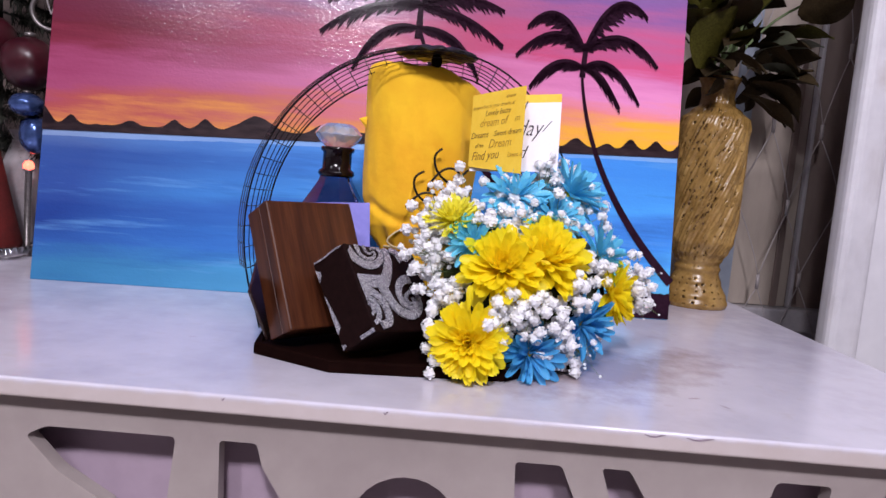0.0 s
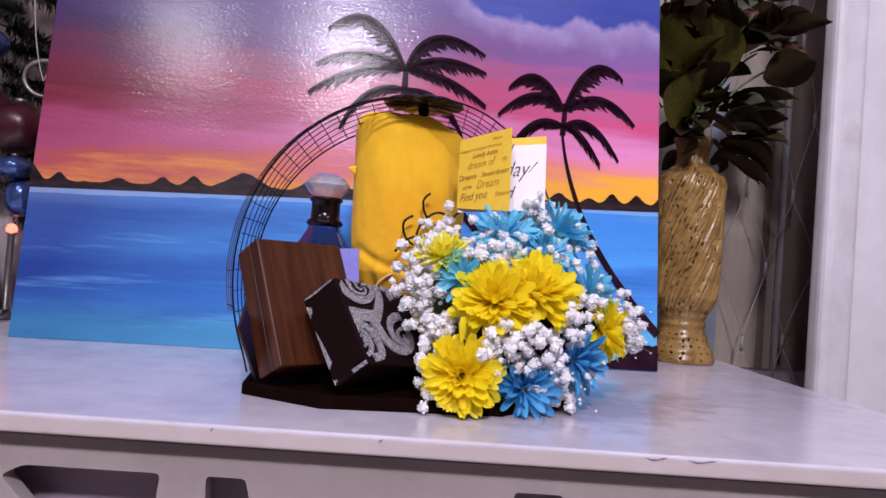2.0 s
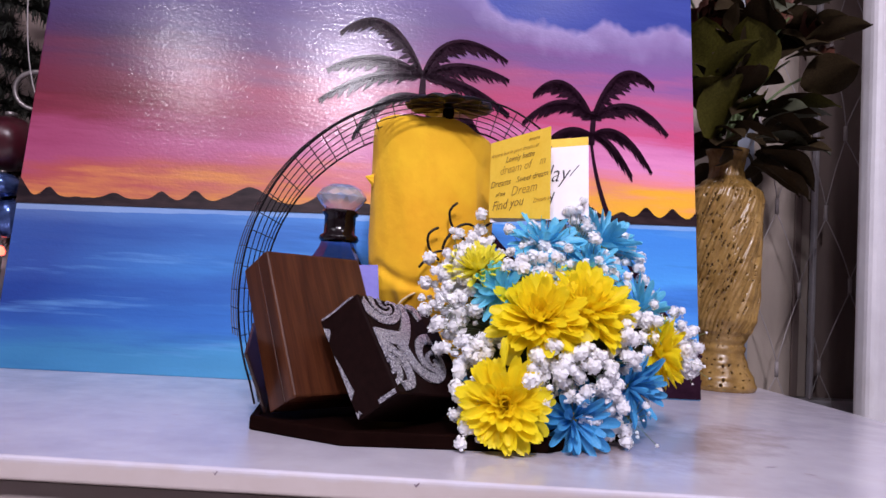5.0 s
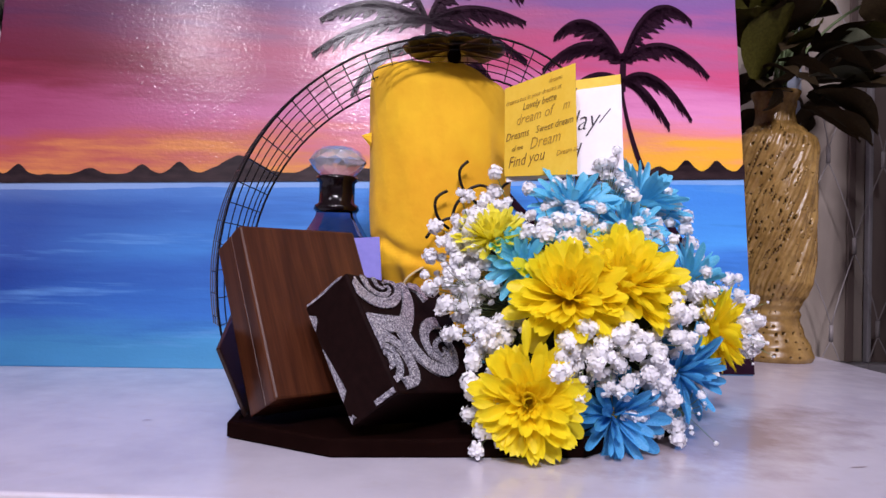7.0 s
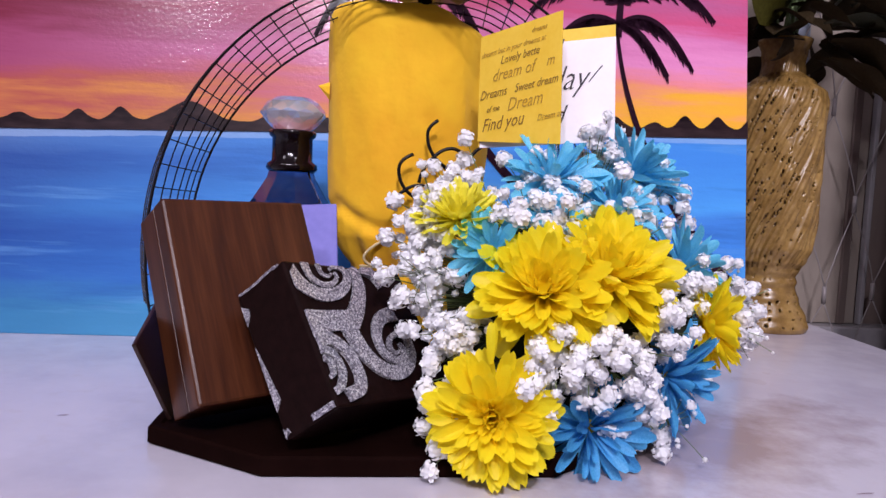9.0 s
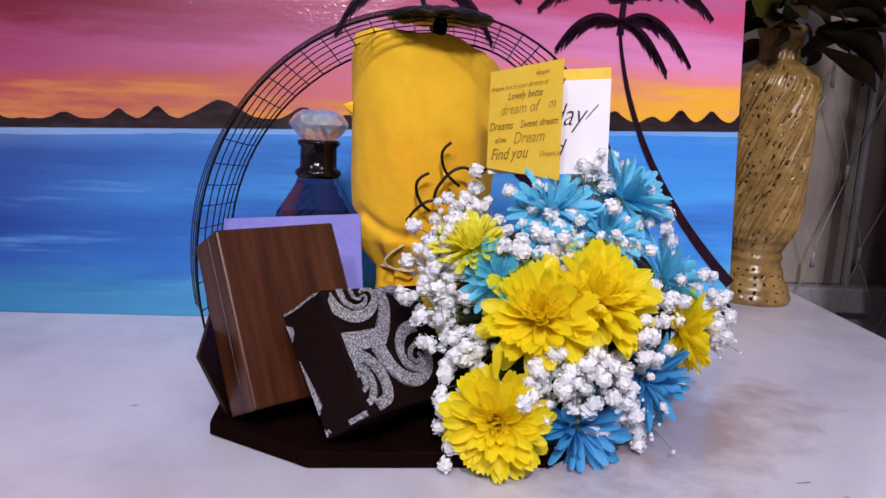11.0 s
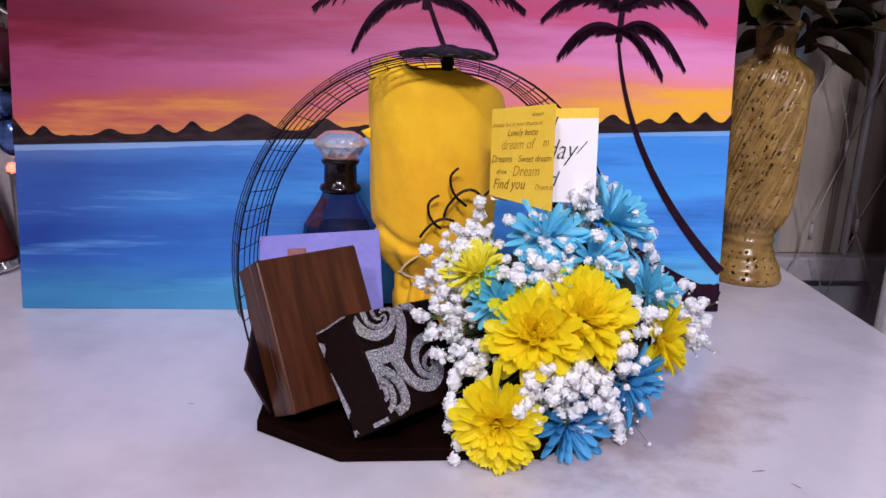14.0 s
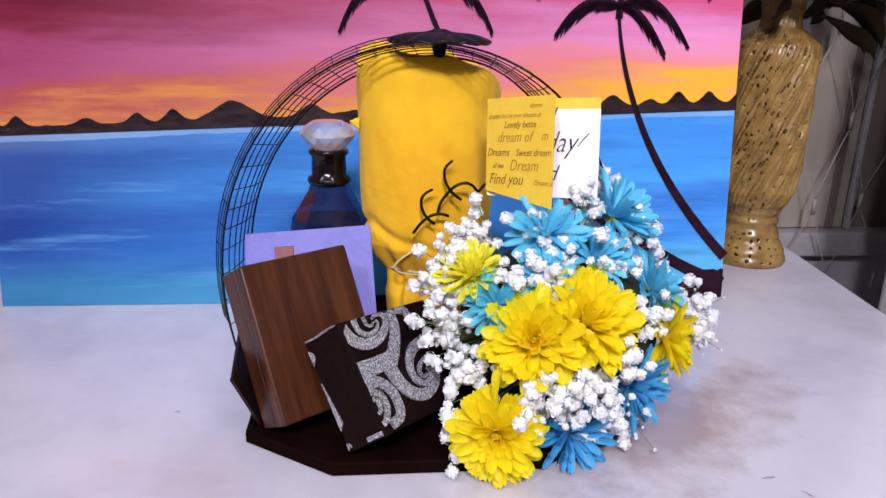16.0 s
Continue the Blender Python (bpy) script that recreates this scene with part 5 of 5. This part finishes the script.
def silk_flowers():
    rng = random.Random(21)
    ob = thing("artificial_flowers", "dark silk roses and leaves standing in the vase", "artificial flowers", Matrix.Translation(VASE + Vector((0, 0, 0.292))))
    for k in range(14):
        a = rng.uniform(0, 6.28)
        r = rng.uniform(0.03, 0.12)
        tip = Vector((0.02 + r * math.cos(a), 0.5 * r * math.sin(a), rng.uniform(0.10, 0.24)))
        foot = Vector((rng.uniform(-0.01, 0.01), rng.uniform(-0.01, 0.01), -0.01))
        part("stem", tube(bezier(foot, Vector((tip.x * 0.3, tip.y * 0.3, tip.z * 0.7)), tip, 8), 0.0016, 6), M["stem"], ob)
    placed = [((-0.052, -0.050, 0.010), 0.085, 3, (0.15, -0.35, 0.9)), ((-0.060, -0.050, 0.055), 0.090, 3, (0.35, -0.30, 0.85)), ((0.005, -0.055, 0.015), 0.060, 4, (0.9, -0.3, 0.1)), ((0.035, -0.050, 0.035), 0.060, 4, (0.75, -0.3, 0.4)), ((0.015, -0.05, 0.000), 0.075, 1, (0.85, -0.2, -0.30)), ((0.02, -0.045, -0.015), 0.070, 0, (0.80, -0.2, -0.45)), ((-0.045, -0.03, 0.045), 0.075, 3, (-0.35, -0.7, 0.5)), ((0.01, -0.035, 0.085), 0.085, 3, (-0.25, -0.3, 0.9)), ((-0.05, -0.02, 0.09), 0.08, 3, (-0.2, -0.4, 0.85)), ((0.03, -0.03, 0.02), 0.075, 4, (0.8, -0.5, 0.0)), ((0.045, -0.03, 0.055), 0.07, 3, (0.7, -0.5, 0.25)), ((0.02, -0.02, -0.01), 0.07, 0, (0.85, -0.3, -0.45)), ((0.06, -0.01, 0.02), 0.06, 0, (0.8, -0.1, -0.5)), ((-0.03, -0.055, 0.030), 0.060, 0, (0.6, -0.55, -0.25)), ((0.00, -0.060, 0.040), 0.065, 1, (0.75, -0.55, -0.15)), ((-0.04, -0.045, 0.025), 0.055, 2, (0.1, -0.8, -0.20)), ((0.02, -0.05, 0.045), 0.06, 1, (0.55, -0.7, 0.15)), ((-0.02, -0.06, 0.06), 0.07, 0, (-0.2, -0.8, 0.35)), ((-0.01, -0.03, 0.012), 0.055, 1, (-0.7, -0.6, 0.05))]
    for c, size, kind, way in placed:
        f = new("leaf", LEAVES[kind])
        f.parent = ob
        f.matrix_basis = Matrix.Translation(c) @ Vector(way).to_track_quat("X", "Z").to_matrix().to_4x4() @ Matrix.Scale(size, 4)
    for k in range(88):
        z = rng.uniform(-0.015, 0.22)
        reach = 0.055 + 0.085 * min(1, z / 0.12 + 0.25)
        a = rng.uniform(0, 6.28)
        c = Vector((0.02 + reach * 0.75 * math.cos(a) * rng.random(), 0.05 * math.sin(a), z))
        way = Vector((math.cos(a), 0.6 * math.sin(a) - 0.15, rng.uniform(-0.5, 0.7)))
        f = new("leaf", LEAVES[rng.choice((0, 0, 1, 1, 2, 2, 0, 3, 4))])
        f.parent = ob
        f.matrix_basis = Matrix.Translation(c) @ way.to_track_quat("X", "Z").to_matrix().to_4x4() @ pose(0, 0, 0, rng.uniform(-60, 60), 0, 0) @ Matrix.Scale(rng.uniform(0.04, 0.075), 4)
    for c, size in (((0.118, -0.02, 0.125), 0.030), ((0.10, -0.01, 0.175), 0.028), ((0.03, -0.02, 0.19), 0.032), ((-0.03, -0.01, 0.17), 0.030), ((0.06, 0.01, 0.235), 0.03)):
        f = new("rose", ROSES[rng.randrange(2)])
        f.parent = ob
        f.matrix_basis = Matrix.Translation(c) @ Vector((c[0], -0.12, 0.05)).to_track_quat("Z", "Y").to_matrix().to_4x4() @ Matrix.Scale(size, 4)


silk_flowers()


# ---- net of cord on the panelling ----
def cord_net():
    ob = thing("light_net", "clear cord light net hung over the brown panelling", "light net", pose(0.652, 0.345, 0.275))
    step_x, step_z = 0.085, 0.130
    knots = {}
    for i in range(-3, 4):
        for j in range(-3, 4):
            x = (i + 0.5 * (j % 2)) * step_x + 0.008 * noise.noise((i * 1.7, j * 2.3, 1.5))
            z = j * step_z + 0.012 * noise.noise((i * 1.9, j * 1.3, 7.5))
            if -0.16 < x < 0.19:
                knots[i, j] = Vector((x, 0.02 * noise.noise((i, j, 3.3)), z))
    for (i, j), p in knots.items():
        part("bulb_sleeve", tube([p + Vector((0, 0, -0.012)), p + Vector((0, 0, 0.012))], 0.0030, 8), M["cord"], ob, "", True)
        for q in (knots.get((i - 1 + j % 2, j + 1)), knots.get((i + j % 2, j + 1))):
            if q:
                mid = (p + q) / 2 + Vector((0.008 if q.x < p.x else -0.008, -0.004, -0.006))
                part("cord", tube(bezier(p + Vector((0, 0, 0.010)), mid, q - Vector((0, 0, 0.010)), 8), 0.0009, 5), M["cord"], ob, "", True)


cord_net()


# ---- behind the painting's other side ----
def scroll_hanger():
    ob = thing("iron_scroll", "curled wrought iron hook ornament with strings", "ornament", pose(-0.400, 0.16, 0.30))
    pts = [Vector((0.025 * math.cos(a) * (1 - 0.12 * k / 30), 0, 0.022 * math.sin(a))) for k, a in ((k, radians(70 + 260 * k / 30)) for k in range(31))]
    part("hook", tube(pts, lambda t: 0.0035 - 0.0015 * t, 8), M["iron"], ob, "", True)
    part("arm", tube(bezier((0.055, 0, 0.02), (0.06, 0, 0.10), (-0.015, 0, 0.20), 14), 0.003, 8), M["iron"], ob, "", True)
    part("string", tube(bezier((0.0, -0.004, -0.004), (-0.02, -0.004, 0.05), (-0.02, -0.004, 0.17), 10), 0.0008, 5), M["cord"], ob)
    part("string", tube(bezier((0.0, -0.004, -0.004), (0.015, -0.004, 0.04), (0.05, -0.004, 0.08), 10), 0.0008, 5), M["cord"], ob)


scroll_hanger()


def bauble(name, label, at, size, material, squash=1.0):
    ob = thing(name, label, "ornament", Matrix.Translation(at), "ornaments on the fir")
    bm = lathe([(0, -size * squash)] + [(size * math.sin(math.pi * k / 14), -size * squash * math.cos(math.pi * k / 14)) for k in range(1, 14)] + [(0, size * squash)], 24, wobble=lambda a, z: 1 + 0.10 * noise.noise((3 * math.cos(a), 3 * math.sin(a), 90 * z)) + 0.04 * math.sin(5 * a + 60 * z))
    part("ball", bm, material, ob, "", True)
    part("cap", lathe([(0, size * squash), (size * 0.2, size * squash), (size * 0.2, size * squash * 1.15), (0, size * squash * 1.2)], 12), M["iron"], ob, "", True)


bauble("bauble", "plum satin ball ornament hanging on the fir", Vector((-0.425, 0.16, 0.235)), 0.032, M["satin"])
bauble("bauble", "shiny blue foil ornament hanging on the fir", Vector((-0.418, 0.14, 0.185)), 0.020, M["tinsel_blue"], 0.7)
bauble("bauble", "dark blue glass ornament hanging on the fir", Vector((-0.412, 0.15, 0.150)), 0.018, M["tinsel_blue"], 1.3)
bauble("bauble", "plum satin ball ornament hanging on the fir", Vector((-0.475, 0.17, 0.26)), 0.030, M["satin"])
bauble("bauble", "shiny blue foil ornament hanging on the fir", Vector((-0.462, 0.15, 0.335)), 0.022, M["tinsel_blue"], 0.8)


def fir():
    rng = random.Random(5)
    ob = thing("fir_branch", "dark artificial fir hung with ornaments", "artificial fir", pose(-0.51, 0.25, 0.0))
    part("trunk", tube([Vector((0, 0, 0)), Vector((0.005, 0, 0.25)), Vector((0, 0, 0.55))], lambda t: 0.012 - 0.008 * t, 8), M["fir"], ob)
    for k in range(44):
        z = 0.10 + 0.44 * k / 44
        a = k * 2.4
        tip = Vector((0.13 * math.cos(a), 0.10 * math.sin(a), z - 0.03))
        bm = tube([Vector((0, 0, z)), tip], 0.0015, 5)
        for n in range(520):
            t = rng.uniform(0.15, 1)
            p = Vector((0, 0, z)).lerp(tip, t)
            way = (tip - Vector((0, 0, z))).normalized() * 0.5 + Vector((rng.uniform(-1, 1), rng.uniform(-1, 1), rng.uniform(-1, 1))) * 0.9
            q = p + way.normalized() * 0.022
            s = way.cross(Vector((0, 0, 1))).normalized() * 0.0014
            bm.faces.new([bm.verts.new(v) for v in (p - s, p + s, q)])
        part("branch", bm, M["fir"], ob)


fir()


def red_cone():
    ob = thing("felt_cone", "dark red felt cone ornament on a glass dish", "ornament", pose(-0.462, 0.135, 0.012))
    part("cone", lathe([(0, 0), (0.040, 0), (0.041, 0.004), (0.034, 0.04), (0.022, 0.09), (0.010, 0.14), (0, 0.15)], 28, wobble=lambda a, z: 1 + 0.03 * math.sin(4 * a + 50 * z)), M["felt_red"], ob, "", True)


def glass_dish():
    ob = thing("glass_dish", "shallow clear glass dish standing on the marble", "dish", pose(-0.465, 0.135, 0.0002))
    part("bowl", lathe([(0, 0), (0.040, 0), (0.052, 0.004), (0.056, 0.014), (0.0545, 0.015), (0.050, 0.007), (0.038, 0.0115), (0, 0.0115)], 40), M["glass"], ob, "", True)


def fabric_pouch():
    """A crumpled pouch slumped among the ornaments."""
    ob = thing("fabric_pouch", "crumpled grey translucent fabric pouch beside the fir", "pouch", pose(-0.452, 0.235, 0.0))
    bm = lathe([(0, 0), (0.034, 0.001), (0.040, 0.02), (0.043, 0.05), (0.040, 0.08), (0.034, 0.11), (0.024, 0.135), (0.020, 0.142), (0.026, 0.155), (0, 0.150)], 48)
    for v in bm.verts:
        n = noise.noise(v.co * 38) * 0.010 + noise.noise(v.co * 90) * 0.005
        v.co.x *= 1 + n * 16
        v.co.y *= 1 + n * 12
    part("pouch_body", bm, M["grey_cloth"], ob, "", True)
    part("tie", tube([Vector((0.022 * math.cos(a), 0.022 * math.sin(a), 0.141)) for a in (2 * math.pi * k / 24 for k in range(25))], 0.0013, 6), M["cord"], ob, "pale cord", True)


fabric_pouch()
red_cone()
glass_dish()
lit = thing("candle_light", "small glowing red light standing among the ornaments", "light", pose(-0.425, 0.165, 0.0))
part("stand", lathe([(0, 0), (0.012, 0), (0.012, 0.003), (0.004, 0.008), (0.004, 0.104), (0.007, 0.106), (0, 0.106)], 20), M["iron"], lit, "", True)
part("bulb", lathe([(0, 0.106), (0.006, 0.108), (0.0065, 0.112), (0.004, 0.117), (0, 0.118)], 16), M["led"], lit, "glowing red", True)
